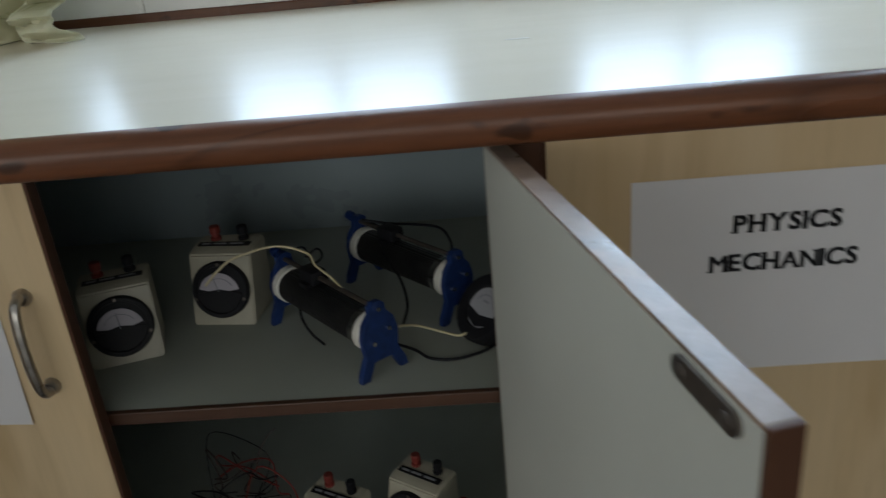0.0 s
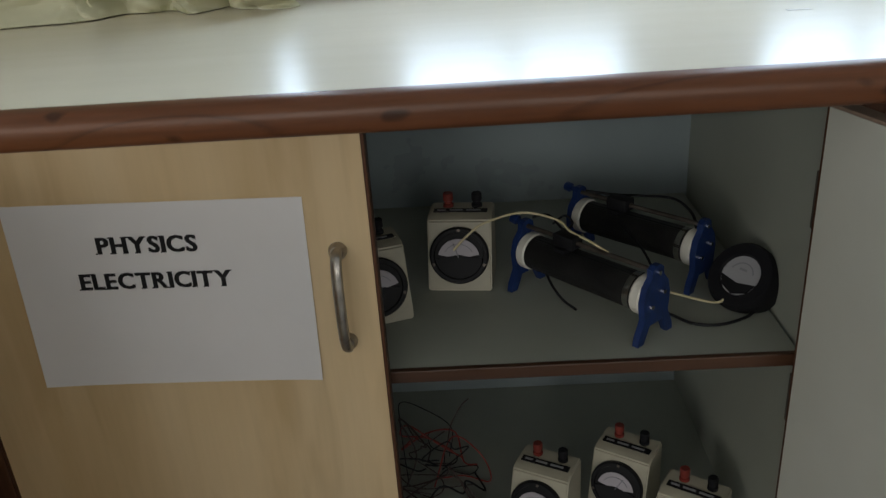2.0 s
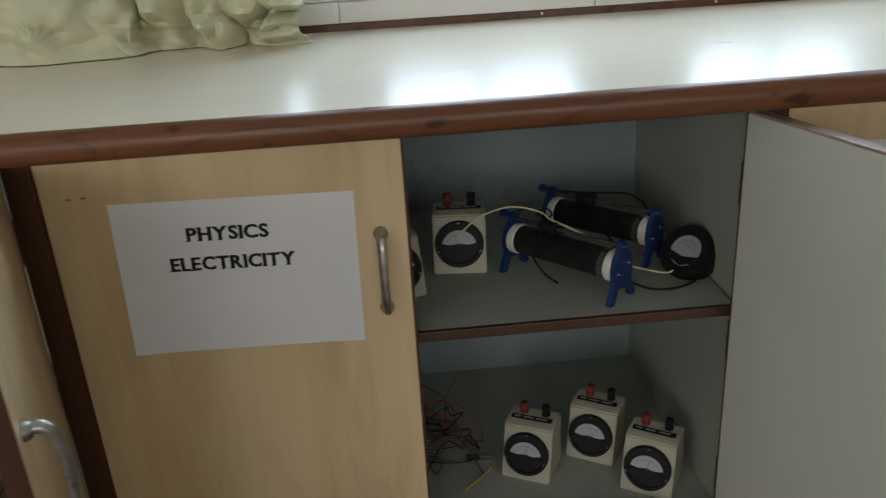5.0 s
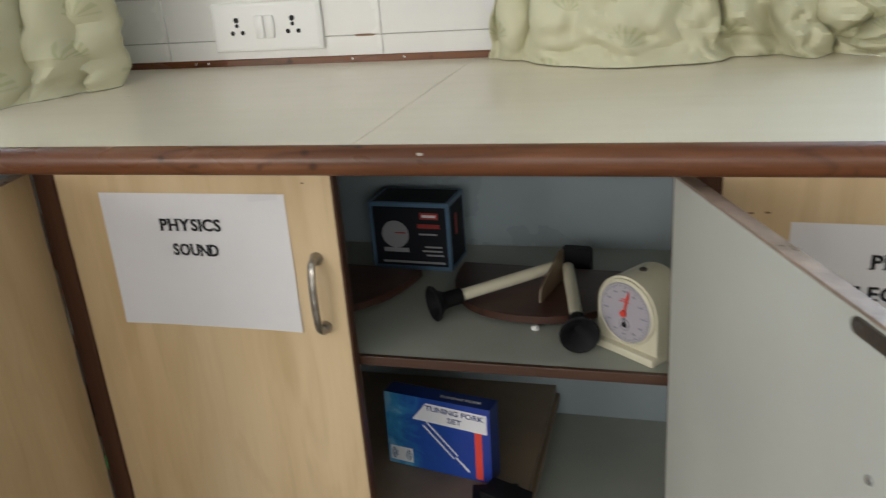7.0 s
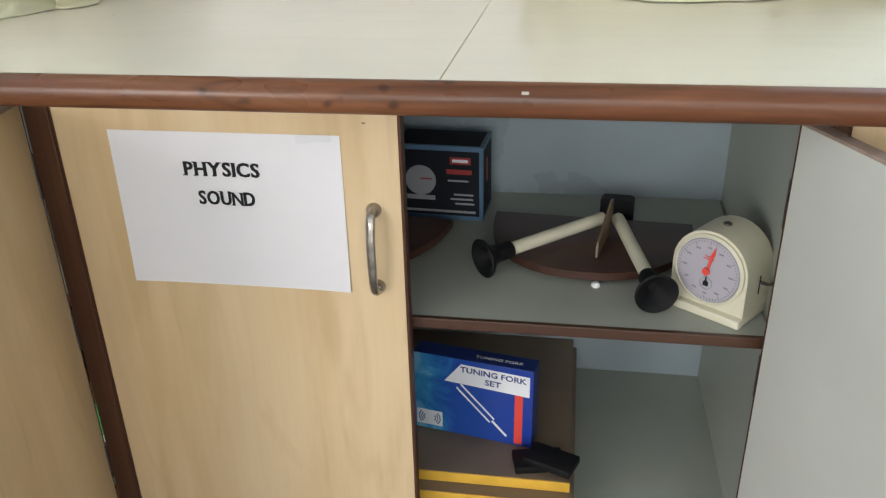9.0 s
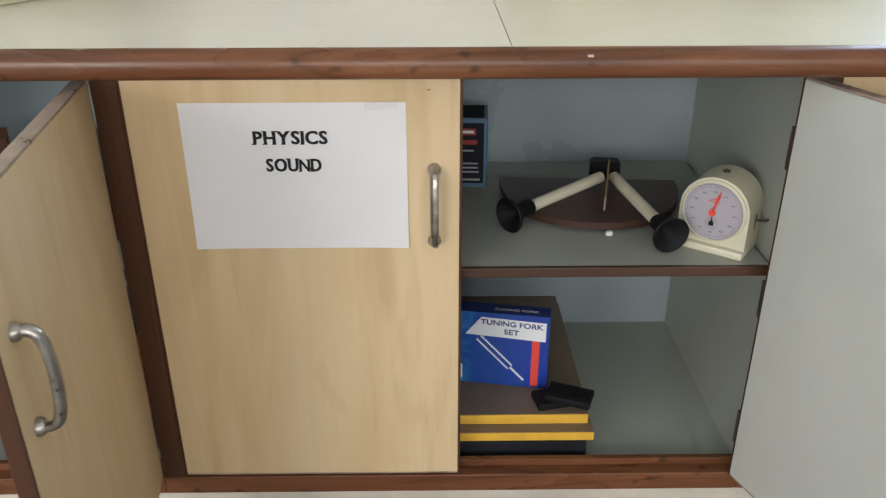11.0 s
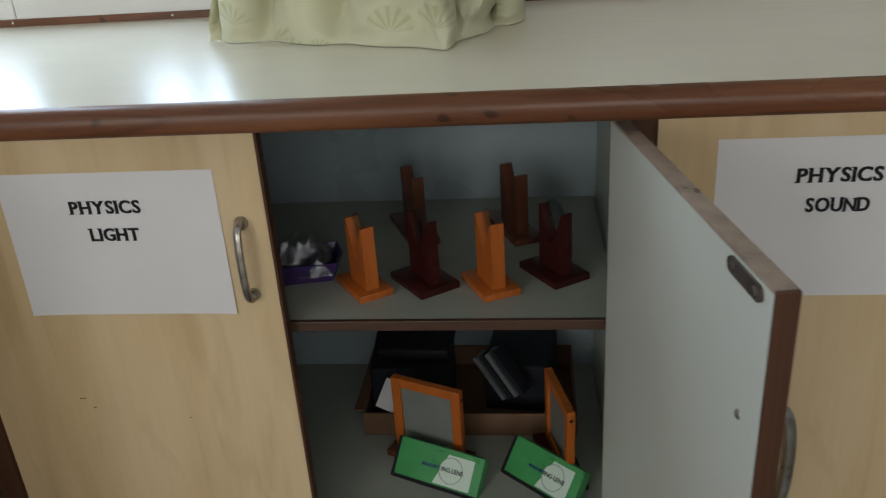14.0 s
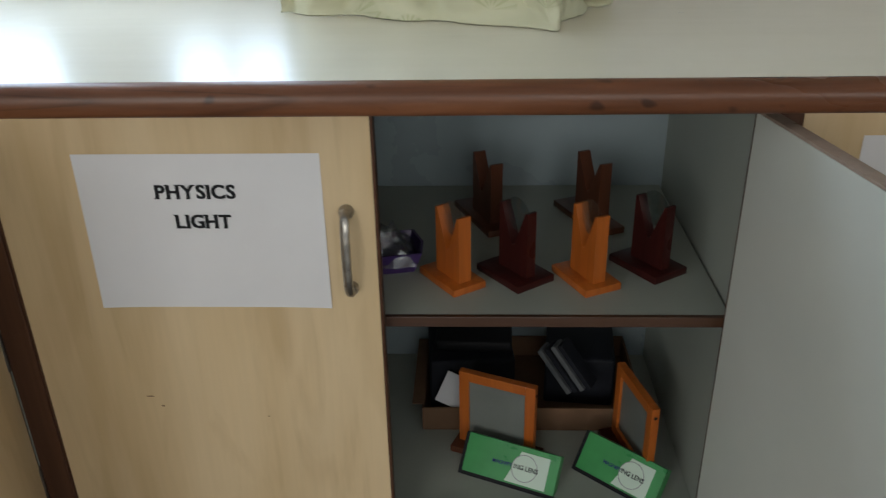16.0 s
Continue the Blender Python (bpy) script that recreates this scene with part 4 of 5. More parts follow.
part("side_bar", slab(BW + 0.0006, BW + 0.001, 0.030, 0.042, 0.060, 0.100), CARD_RED, b)


def half_board(at, label):
    bd = thing("sound_board", label, "board", at, "mahogany sound boards")
    poly = []
    for i in range(29):
        a = math.pi * i / 28
        c, s_ = math.cos(a), math.sin(a)
        poly.append((0.155 * math.copysign(abs(c) ** 0.85, c), 0.194 * s_ ** 0.85))
    bm = prism(bmesh.new(), poly, 0.012, pose(0, 0, 0.012, -90) @ Matrix.Diagonal((1, 1, -1, 1)))
    part("base", bm, MAHOGANY, bd, "half-round mahogany base", False)
    part("peg", lathe(bmesh.new(), [(0.006, 0), (0.006, 0.004), (0.004, 0.006)], 12, Matrix.Translation((0.018, -0.195, -0.008))), PVC, bd, "white plastic foot")
    return bd


half_board(turned(-1.112, 0.336, SHELF_Z + 0.008, -4), "dark mahogany half-round sound board lying on the shelf")
half_board(turned(-1.488, 0.322, SHELF_Z + 0.008, -7), "dark mahogany half-round sound board lying on the shelf")
ZB = SHELF_Z + 0.020


def horn_tube(p, q, label):
    """A cream tube from p to q with a black flared ear piece at q."""
    t = thing("sound_tube", label, "tube", None, "sound tubes")
    p, q = Vector(p), Vector(q)
    d = (q - p).normalized()
    part("pipe", rod(bmesh.new(), p, q - d * 0.045, 0.0097, None, 20), CREAM, t, "cream plastic pipe", True)
    n = along(q - d * 0.050, q)
    part("horn", lathe(bmesh.new(), [(0.0115, 0), (0.013, 0.003), (0.013, 0.024), (0.015, 0.032), (0.021, 0.040), (0.0275, 0.045), (0.029, 0.049), (0.027, 0.051), (0.018, 0.045), (0.010, 0.034), (0.006, 0.03)], 28, n), RUBBER, t, "flared black rubber horn", True)
    return t


horn_tube((-1.098, 0.285, ZB + 0.022), (-1.268, 0.144, SHELF_Z + 0.032), "cream tube with a flared black horn")
horn_tube((-1.075, 0.285, ZB + 0.022), (-1.032, 0.066, SHELF_Z + 0.032), "cream tube with a flared black horn")
blk = thing("tube_holder", "black plastic holder behind the sound board", "holder", turned(-1.073, 0.366, SHELF_Z, -6))
bm = prism(bmesh.new(), [(-0.027, 0), (0.027, 0), (0.027, 0.036), (0.022, 0.041), (-0.022, 0.041), (-0.027, 0.036)], 0.022)
part("body", bm, BLACK, blk)
pl = thing("reflector_plate", "thin pale wooden plate standing on the sound board", "plate", turned(-1.106, 0.19, ZB, -13))
bm = prism(bmesh.new(), [(0.0, 0.0), (0.004, 0.022), (0.090, 0.054), (0.104, 0.052), (0.104, 0.0)], 0.003, pose(0, 0, 0, 0, 0, 90))
part("plate", bm, material("pale_plywood", (0.34, 0.25, 0.16), 0.55, 0, wood((0.15, 0.10, 0.06), (0.20, 0.14, 0.085), (0.25, 0.18, 0.11), "z", 40, 0.1), 0.04), pl)

# stop clock
tm = thing("stop_clock", "cream enamelled stop clock with a red hand", "clock", turned(-0.973, 0.074, SHELF_Z, -37) @ Matrix.Scale(1.19, 4))
arch = [(-0.044, 0.010), (0.044, 0.010)] + [(0.044 * math.cos(radians(a)), 0.055 + 0.044 * math.sin(radians(a))) for a in range(0, 181, 12)]
bm = prism(bmesh.new(), arch, 0.056, Matrix.Translation((0, 0.006, 0)))
bmesh.ops.bevel(bm, geom=[e for e in bm.edges if len(e.link_faces) == 2 and e.calc_face_angle(0) > 0.9], offset=0.004, segments=3, affect="EDGES")
part("case", bm, CREAM, tm, "cream enamelled arched case", True)
part("foot", slab(-0.043, 0.045, -0.003, 0.066, 0.0, 0.011, 0.003), CREAM, tm, "cream base plate", True)
fc = Matrix.Translation((0, 0.006, 0.055)) @ pose(0, 0, 0, 90)
part("rim", lathe(bmesh.new(), [(0.041, -0.002), (0.041, 0.003), (0.038, 0.005), (0.0365, 0.003)], 40, fc), CREAM, tm, "raised cream rim", True)
part("dark_ring", lathe(bmesh.new(), [(0.0372, 0.0), (0.0372, 0.0036)], 40, fc), GREY_INK, tm)
dl = part("dial", lathe(bmesh.new(), [(0.0358, 0.001), (0.0358, 0.0042)], 40, fc), DIAL, tm, "white dial")
for k in range(60):
    a = radians(k * 6)
    ln = 0.004 if k % 5 == 0 else 0.002
    bm = bmesh.new()
    box(bm, -0.00035, 0.00035, -0.0006, 0, 0.0345 - ln, 0.0345, Matrix.Translation((0, 0.0018, 0.055)) @ pose(0, 0, 0, 0, k * 6))
    part("tick", bm, GREY_INK, dl)
for k in range(12):
    a = radians(90 - k * 30)
    bm = slab(-0.0024, 0.0024, -0.0006, 0, -0.0009, 0.0009)
    part("numeral_bar", bm, GREY_INK, dl, "", False, Matrix.Translation((0.0268 * math.cos(a), 0.0017, 0.055 + 0.0268 * math.sin(a))))
for z, w in ((0.0715, 0.009), (0.0685, 0.013)):
    part("print_bar", slab(-w / 2, w / 2, 0.0011, 0.0017, z, z + 0.0010), RED_INK, dl)
hand = part("red_pointer", prism(bmesh.new(), [(-0.0015, -0.004), (0.0015, -0.004), (0.0013, 0.018), (0.0022, 0.020), (0.0, 0.031), (-0.0022, 0.020), (-0.0013, 0.018)], 0.001, Matrix.Translation((0, -0.0002, 0.055)) @ pose(0, 0, 0, 0, 14)), RED_INK, tm, "red sweep pointer")
part("hub", disc(0.0042, 0.002, Matrix.Translation((0, -0.0002, 0.055)) @ pose(0, 0, 0, 90), 20), RED_INK, tm, "red hub")
part("small_dial", sector(bmesh.new(), 0.0068, 0.0074, 0, 360, 0.0005, Matrix.Translation((0, 0.0012, 0.040))), GREY_INK, tm)
part("small_pointer", prism(bmesh.new(), [(-0.0028, -0.0028), (0.0028, -0.0028), (0.003, 0.0015), (0.0006, 0.004), (0.0003, 0.009), (-0.0003, 0.009), (-0.0006, 0.004), (-0.003, 0.0015)], 0.0008, Matrix.Translation((0, 0.0004, 0.040))), INK, tm, "small black pointer")
part("top_stud", lathe(bmesh.new(), [(0.0045, 0), (0.0045, 0.002), (0.003, 0.003)], 14, Matrix.Translation((0, 0.034, 0.0985))), DARKMETAL, tm)
part("lever", tube(bmesh.new(), smooth_line([(0.0435, 0.036, 0.044), (0.049, 0.036, 0.044), (0.056, 0.034, 0.046), (0.059, 0.033, 0.049)], 4), 0.0018, 8), DARKMETAL, tm, "dark start lever", True)
part("lever_slot", slab(0.0437, 0.0446, 0.034, 0.036, 0.030, 0.052), BLACK, tm)

# stack of boards
def flat_board(x0, x1, y0, y1, z0, z1, top, edge, label, round_=0.0):
    t = thing("flat_board", label, "board", Matrix.Translation((x0, y0, z0)), "boards stacked in the cabinet")
    w, d, h = x1 - x0, y1 - y0, z1 - z0
    part("sheet", slab(0, w, 0.003, d, 0, h, 0.0008), top, t)
    part("front_edge", slab(-0.0005, w + 0.0005, 0, 0.003, 0, h, 0.001), edge, t, "painted front edge")
    return t


flat_board(-1.62, -1.134, 0.047, 0.498, FLOOR_Z, FLOOR_Z + 0.031, DARKBOARD, CARD_BLACK, "dark brown board with a black edge under other boards")
flat_board(-1.60, -1.122, 0.050, 0.500, FLOOR_Z + 0.0315, FLOOR_Z + 0.047, HARDBOARD, YELLOW_EDGE, "brown board with a yellow painted edge")
flat_board(-1.61, -1.129, 0.074, 0.502, FLOOR_Z + 0.0475, FLOOR_Z + 0.0655, HARDBOARD, YELLOW_EDGE, "brown board with a yellow painted edge on top of a stack")
ZS = FLOOR_Z + 0.066

tf = thing("tuning_fork_box", "blue printed carton standing on the stacked boards", "box", turned(-1.288, 0.164, ZS, -10.3) @ pose(0, 0, 0, -2))
W2, D2, H2 = 0.099, 0.036, 0.142
part("carton", slab(-W2, W2, 0.0008, D2, 0, H2, 0.001), CARD_NAVY, tf)
part("front_print", slab(-W2 + 0.0005, W2 - 0.0005, 0, 0.0008, 0.0005, H2 - 0.0005), CARD_BLUE, tf, "clouded blue front print")
part("banner", prism(bmesh.new(), [(-0.046, 0.098), (0.093, 0.094), (0.093, 0.130), (-0.018, 0.133)], 0.0004, Matrix.Translation((0, -0.0004, 0))), CARD_WHITE, tf, "white banner")
part("red_stripe", slab(0.070, 0.083, -0.0003, 0, 0.004, 0.100), RED_INK, tf, "red stripe")
lettering("word", "TUNING FORK", 0.0135, CARD_NAVY, tf, Matrix.Translation((0.034, -0.0006, 0.1225)) @ pose(0, 0, 0, 0, 1.5), 0.0003, 1.18)
lettering("word", "SET", 0.0135, CARD_NAVY, tf, Matrix.Translation((0.034, -0.0006, 0.107)) @ pose(0, 0, 0, 0, 1.5), 0.0003, 1.25)
word = lettering("word", "TUNING FORK", 0.010, CARD_WHITE, tf, Matrix.Translation((0.040, 0.015, H2 + 0.0004)) @ pose(0, 0, 0, -90), 0.0002, 1.15)
part("mark_patch", slab(-0.094, -0.050, -0.0004, 0, 0.008, 0.036), CARD_WHITE, tf, "white patch")
for s in (1, -1):
    for r in (0.005, 0.009, 0.013):
        part("wave_arc", sector(bmesh.new(), r, r + 0.002, -48 if s > 0 else 132, 48 if s > 0 else 228, 0.0003, Matrix.Translation((-0.072 + 0.004 * s, -0.0007, 0.022))), CARD_SKY, tf)
fork = pose(-0.022, -0.0004, 0.093, 0, 44.5)
part("fork_picture", slab(0.0, 0.078, -0.0003, 0, -0.0065, -0.0035), CARD_WHITE, tf, "", False, fork)
part("fork_picture", slab(0.0, 0.078, -0.0003, 0, 0.0035, 0.0065), CARD_WHITE, tf, "", False, fork)
part("fork_picture", slab(0.078, 0.112, -0.0003, 0, -0.002, 0.002), CARD_WHITE, tf, "", False, fork)
for x, y, z, r in ((-1.178, 0.112, ZS, 12), (-1.158, 0.100, ZS + 0.0135, -22)):
    k = thing("rubber_block", "black rubber block lying on the stacked boards", "block", turned(x, y, z, r), "black rubber blocks")
    part("body", slab(-0.038, 0.038, -0.022, 0.022, 0, 0.013, 0.002), RUBBER, k, "", True)


# ---- the light cabinet ----
def lens_stand(lx, ly, fx, fy, short, h, mat, label, glass=True, thick=0.020):
    """A stand whose base runs from (lx, ly) to (fx, fy) along its length; short: its breadth."""
    d = Vector((fx - lx, fy - ly, 0))
    ln = d.length
    t = thing("lens_stand", label, "lens stand", Matrix.Translation((lx, ly, SHELF_Z)) @ pose(0, 0, 0, 0, 0, math.degrees(math.atan2(d.y, d.x))), "wooden lens stands")
    part("base", slab(0, ln, 0, short, 0, 0.011, 0.0012), mat, t, "", True)
    u0, u1 = (ln * 0.22, ln * 0.86) if glass else (ln * 0.32, ln * 0.82)
    m, z0 = (u0 + u1) / 2, 0.011
    top = z0 + h
    out = [(u0, z0), (u1, z0), (u1, top), (u1 - 0.0045, top), (m + 0.0025, top - 0.056), (m - 0.0025, top - 0.056), (u0 + 0.0045, top), (u0, top)]
    bm = prism(bmesh.new(), out, thick, Matrix.Translation((0, short / 2 - thick / 2, 0)))
    bmesh.ops.bevel(bm, geom=[e for e in bm.edges if len(e.link_faces) == 2 and e.calc_face_angle(0) > 0.5], offset=0.0008, segments=1, affect="EDGES")
    part("upright", bm, mat, t, "notched upright board", False)
    if glass:
        part("lens", lathe(bmesh.new(), [(0.004, -0.0032), (0.018, -0.0022), (0.0255, -0.0008), (0.0255, 0.0008), (0.018, 0.0022), (0.004, 0.0032)], 28, Matrix.Translation((m, short / 2, top - 0.012)) @ pose(0, 0, 0, 90)), LENS, t, "clear glass lens", True)
    return t


lens_stand(-2.236, 0.150, -2.184, 0.075, 0.054, 0.098, ORANGE, "orange varnished wooden lens stand on the shelf")
lens_stand(-2.153, 0.160, -2.096, 0.085, 0.067, 0.098, ROSE, "dark red varnished wooden lens stand on the shelf", True, 0.016)
lens_stand(-2.044, 0.156, -2.004, 0.075, 0.058, 0.100, ORANGE, "orange varnished wooden lens stand on the shelf")
lens_stand(-1.956, 0.190, -1.903, 0.112, 0.063, 0.096, ROSE, "dark red varnished wooden lens stand with a clear lens", True, 0.016)
lens_stand(-2.190, 0.397, -2.133, 0.266, 0.050, 0.100, RUSSET, "russet varnished wooden lens stand at the back of the shelf", False)
lens_stand(-2.020, 0.397, -1.963, 0.266, 0.050, 0.100, RUSSET, "russet varnished wooden lens stand at the back of the shelf", False)


def crumpled(x0, x1, y0, y1, z, h, seed, nx=16, ny=12):
    bm = bmesh.new()
    g_ = []
    for i in range(nx + 1):
        row = []
        for k in range(ny + 1):
            u, v = i / nx, k / ny
            e = min(u, 1 - u, v, 1 - v) * 2
            q = noise.noise((u * 3.1 + seed, v * 2.7, seed)) * 0.6 + noise.noise((u * 8 + seed, v * 8, 2)) * 0.4
            row.append(bm.verts.new((x0 + (x1 - x0) * u + 0.012 * noise.noise((v * 5, seed, u * 4)), y0 + (y1 - y0) * v + 0.012 * noise.noise((u * 5, seed + 4, v * 4)), z + h * max(0.04, min(1, e * 1.6) * (0.62 + 0.6 * q)))))
        g_.append(row)
    for i in range(nx):
        for k in range(ny):
            bm.faces.new((g_[i][k], g_[i + 1][k], g_[i + 1][k + 1], g_[i][k + 1]))
    ret = bmesh.ops.extrude_face_region(bm, geom=bm.faces[:])
    bmesh.ops.translate(bm, vec=(0, 0, 0.0006), verts=[v for v in ret["geom"] if isinstance(v, bmesh.types.BMVert)])
    return bm


tr = thing("purple_tray", "small purple plastic tray on the shelf", "tray", turned(-2.300, 0.175, SHELF_Z, 12))
bm = bmesh.new()
outer = [(-0.062, -0.040), (0.062, -0.040), (0.070, 0.0), (0.062, 0.046), (-0.062, 0.046), (-0.070, 0.0)]
r0 = [bm.verts.new((x * 0.82, y * 0.82, 0.0)) for x, y in outer]
r1 = [bm.verts.new((x * 1.0, y * 1.0, 0.032)) for x, y in outer]
r2 = [bm.verts.new((x * 0.95, y * 0.95, 0.032)) for x, y in outer]
r3 = [bm.verts.new((x * 0.78, y * 0.78, 0.003)) for x, y in outer]
for a_, b_ in ((r0, r1), (r1, r2), (r2, r3)):
    for i in range(6):
        j = (i + 1) % 6
        bm.faces.new((a_[i], a_[j], b_[j], b_[i]))
bm.faces.new(r0[::-1])
bm.faces.new(r3)
part("body", bm, PURPLE, tr)
w_ = part("plastic_bag", crumpled(-2.355, -2.240, 0.138, 0.222, SHELF_Z + 0.010, 0.070, 3.0), FILM, None, "crumpled clear plastic bag in the purple tray")
tagged(w_, "", "plastic bag")

# cardboard tray with dark packets
ct = thing("cardboard_tray", "shallow brown cardboard tray at the back", "tray", Matrix.Translation((-2.247, 0.251, FLOOR_Z)))
part("bottom", slab(0, 0.385, 0, 0.232, 0, 0.003), CARD, ct)
part("front_side", slab(0, 0.385, 0, 0.003, 0.003, 0.047), CARD, ct)
part("back_side", slab(0, 0.385, 0.232, 0.235, 0.003, 0.047), CARD, ct)
part("end_side", slab(0, 0.003, 0.003, 0.232, 0.003, 0.047), CARD, ct)
part("end_side", slab(0.382, 0.385, 0.003, 0.232, 0.003, 0.047), CARD, ct)
part("flap", slab(-0.018, 0.002, 0.01, 0.22, 0.047, 0.049), CARD, ct)
for x, y, z, rz, rx, sx, sy, sz, mt, lb in (
        (-2.165, 0.375, FLOOR_Z + 0.004, 4, 0, 0.075, 0.085, 0.115, CARD_BLACK, "black packet in the cardboard tray"),
        (-2.155, 0.375, FLOOR_Z + 0.120, -3, 0, 0.068, 0.060, 0.022, RUBBER, "black pouch on top of a packet"),
        (-1.960, 0.395, FLOOR_Z + 0.004, -6, 0, 0.062, 0.075, 0.100, CARD_BLACK, "black packet in the cardboard tray")):
    k = thing("packet", lb, "packet", turned(x, y, z, rz), "packets in the tray")
    part("body", slab(-sx, sx, -sy, sy, 0, sz, 0.006, 3), mt, k, "", True)
for i, mt in enumerate((SILVER_CARD, CARD_BLACK, SILVER_CARD, CARD_BLACK)):
    k = thing("slide_box", "narrow grey box leaning in the cardboard tray", "box", Matrix.Translation((-2.010 + 0.011 * i, 0.300 - 0.004 * i, FLOOR_Z + 0.098 + 0.006 * i)) @ pose(0, 0, 0, 0, 50, -28), "narrow boxes in the tray")
    part("body", slab(-0.046, 0.046, -0.016, 0.016, -0.0045, 0.0045, 0.001), mt, k)
cd = part("paper_card", slab(-0.022, 0.022, -0.0006, 0.0006, 0, 0.06), PAPER, None, "small white card leaning in the tray", False, Matrix.Translation((-2.205, 0.262, FLOOR_Z + 0.046)) @ pose(0, 0, 0, -14, 22, -10))
tagged(cd, "", "card")


def screen_frame(at, label, base_mat):
    t = thing("framed_screen", label, "screen", at, "framed screens")
    w, h, z0, b_, th = 0.066, 0.140, 0.012, 0.017, 0.013
    part("base", slab(-w * 1.12, w * 1.12, -0.028, 0.028, 0, z0, 0.001), base_mat, t)
    for nm, q in (("stile", (-w, -w + b_, z0, z0 + h)), ("stile", (w - b_, w, z0, z0 + h)), ("rail", (-w + b_, w - b_, z0 + h - b_, z0 + h)), ("rail", (-w + b_, w - b_, z0, z0 + b_))):
        part(nm, slab(q[0], q[1], -th / 2, th / 2, q[2], q[3], 0.0008), ORANGE, t, "orange wooden bar")
    part("pane", slab(-w + b_, w - b_, -0.0015, 0.0015, z0 + b_, z0 + h - b_), FROST, t, "grey ground-glass pane")
    part("hole", disc(0.003, 0.0006, Matrix.Translation((w, 0, z0 + h - 0.017)) @ pose(0, 0, 0, 0, 90), 10), INK, t)
    return t


screen_frame(turned(-2.118, 0.192, FLOOR_Z, -22.5), "orange wooden framed screen standing on the cabinet floor", RUSSET)
screen_frame(turned(-1.896, 0.176, FLOOR_Z, -75.5), "orange wooden framed screen turned edge-on", ROSE)


def green_box(bx, by, ex, ey, label):
    """A flat carton resting on its long edge from (bx, by) to (ex, ey), leaning back."""
    d = Vector((ex - bx, ey - by, 0))
    ln = d.length
    t = thing("lens_box", label, "box", Matrix.Translation((bx, by, FLOOR_Z + 0.001)) @ pose(0, 0, 0, 0, 0, math.degrees(math.atan2(d.y, d.x))) @ pose(0, 0, 0, -38), "green lens cartons")
    h, th = 0.068, 0.021
    part("carton", slab(0, ln, 0.0006, th, 0.0, h, 0.001), CARD_GREEN, t)
    part("front_print", slab(0.001, ln - 0.001, 0, 0.0006, 0.001, h - 0.001), CARD_GREEN, t)
    part("pale_panel", prism(bmesh.new(), [(ln * 0.48, 0.008), (ln - 0.016, 0.008), (ln - 0.016, h - 0.009), (ln * 0.60, h - 0.009)], 0.0003, Matrix.Translation((0, -0.0003, 0))), CARD_PALE, t, "pale printed panel")
    part("ring", sector(bmesh.new(), 0.0205, 0.0215, 0, 360, 0.0003, Matrix.Translation((ln * 0.66, -0.0009, h * 0.5)), 36), GREY_INK, t, "printed grey ring")
    part("ring_fill", sector(bmesh.new(), 0.0, 0.0205, 0, 360, 0.0003, Matrix.Translation((ln * 0.66, -0.0006, h * 0.5)), 36), CARD_PALE, t)
    part("edge_line", slab(-0.0012, 0.0042, -0.0008, th + 0.0004, -0.0005, h), INK, t, "black printed edge")
    part("edge_line", slab(0.0042, ln, -0.0008, th + 0.0004, -0.0010, 0.0052), INK, t, "black printed edge")
    lettering("word", "MAGNIFY", 0.0085, CARD_NAVY, t, Matrix.Translation((ln * 0.425, -0.0012, h * 0.5)), 0.00015, 0.92)
    lettering("word", "ING LENS", 0.0105, INK, t, Matrix.Translation((ln * 0.675, -0.0012, h * 0.5)), 0.00015, 0.92)
    return t


green_box(-2.182, 0.141, -2.034, 0.079, "green printed carton leaning on a framed screen")
green_box(-1.995, 0.153, -1.885, 0.058, "green printed carton leaning on a framed screen")


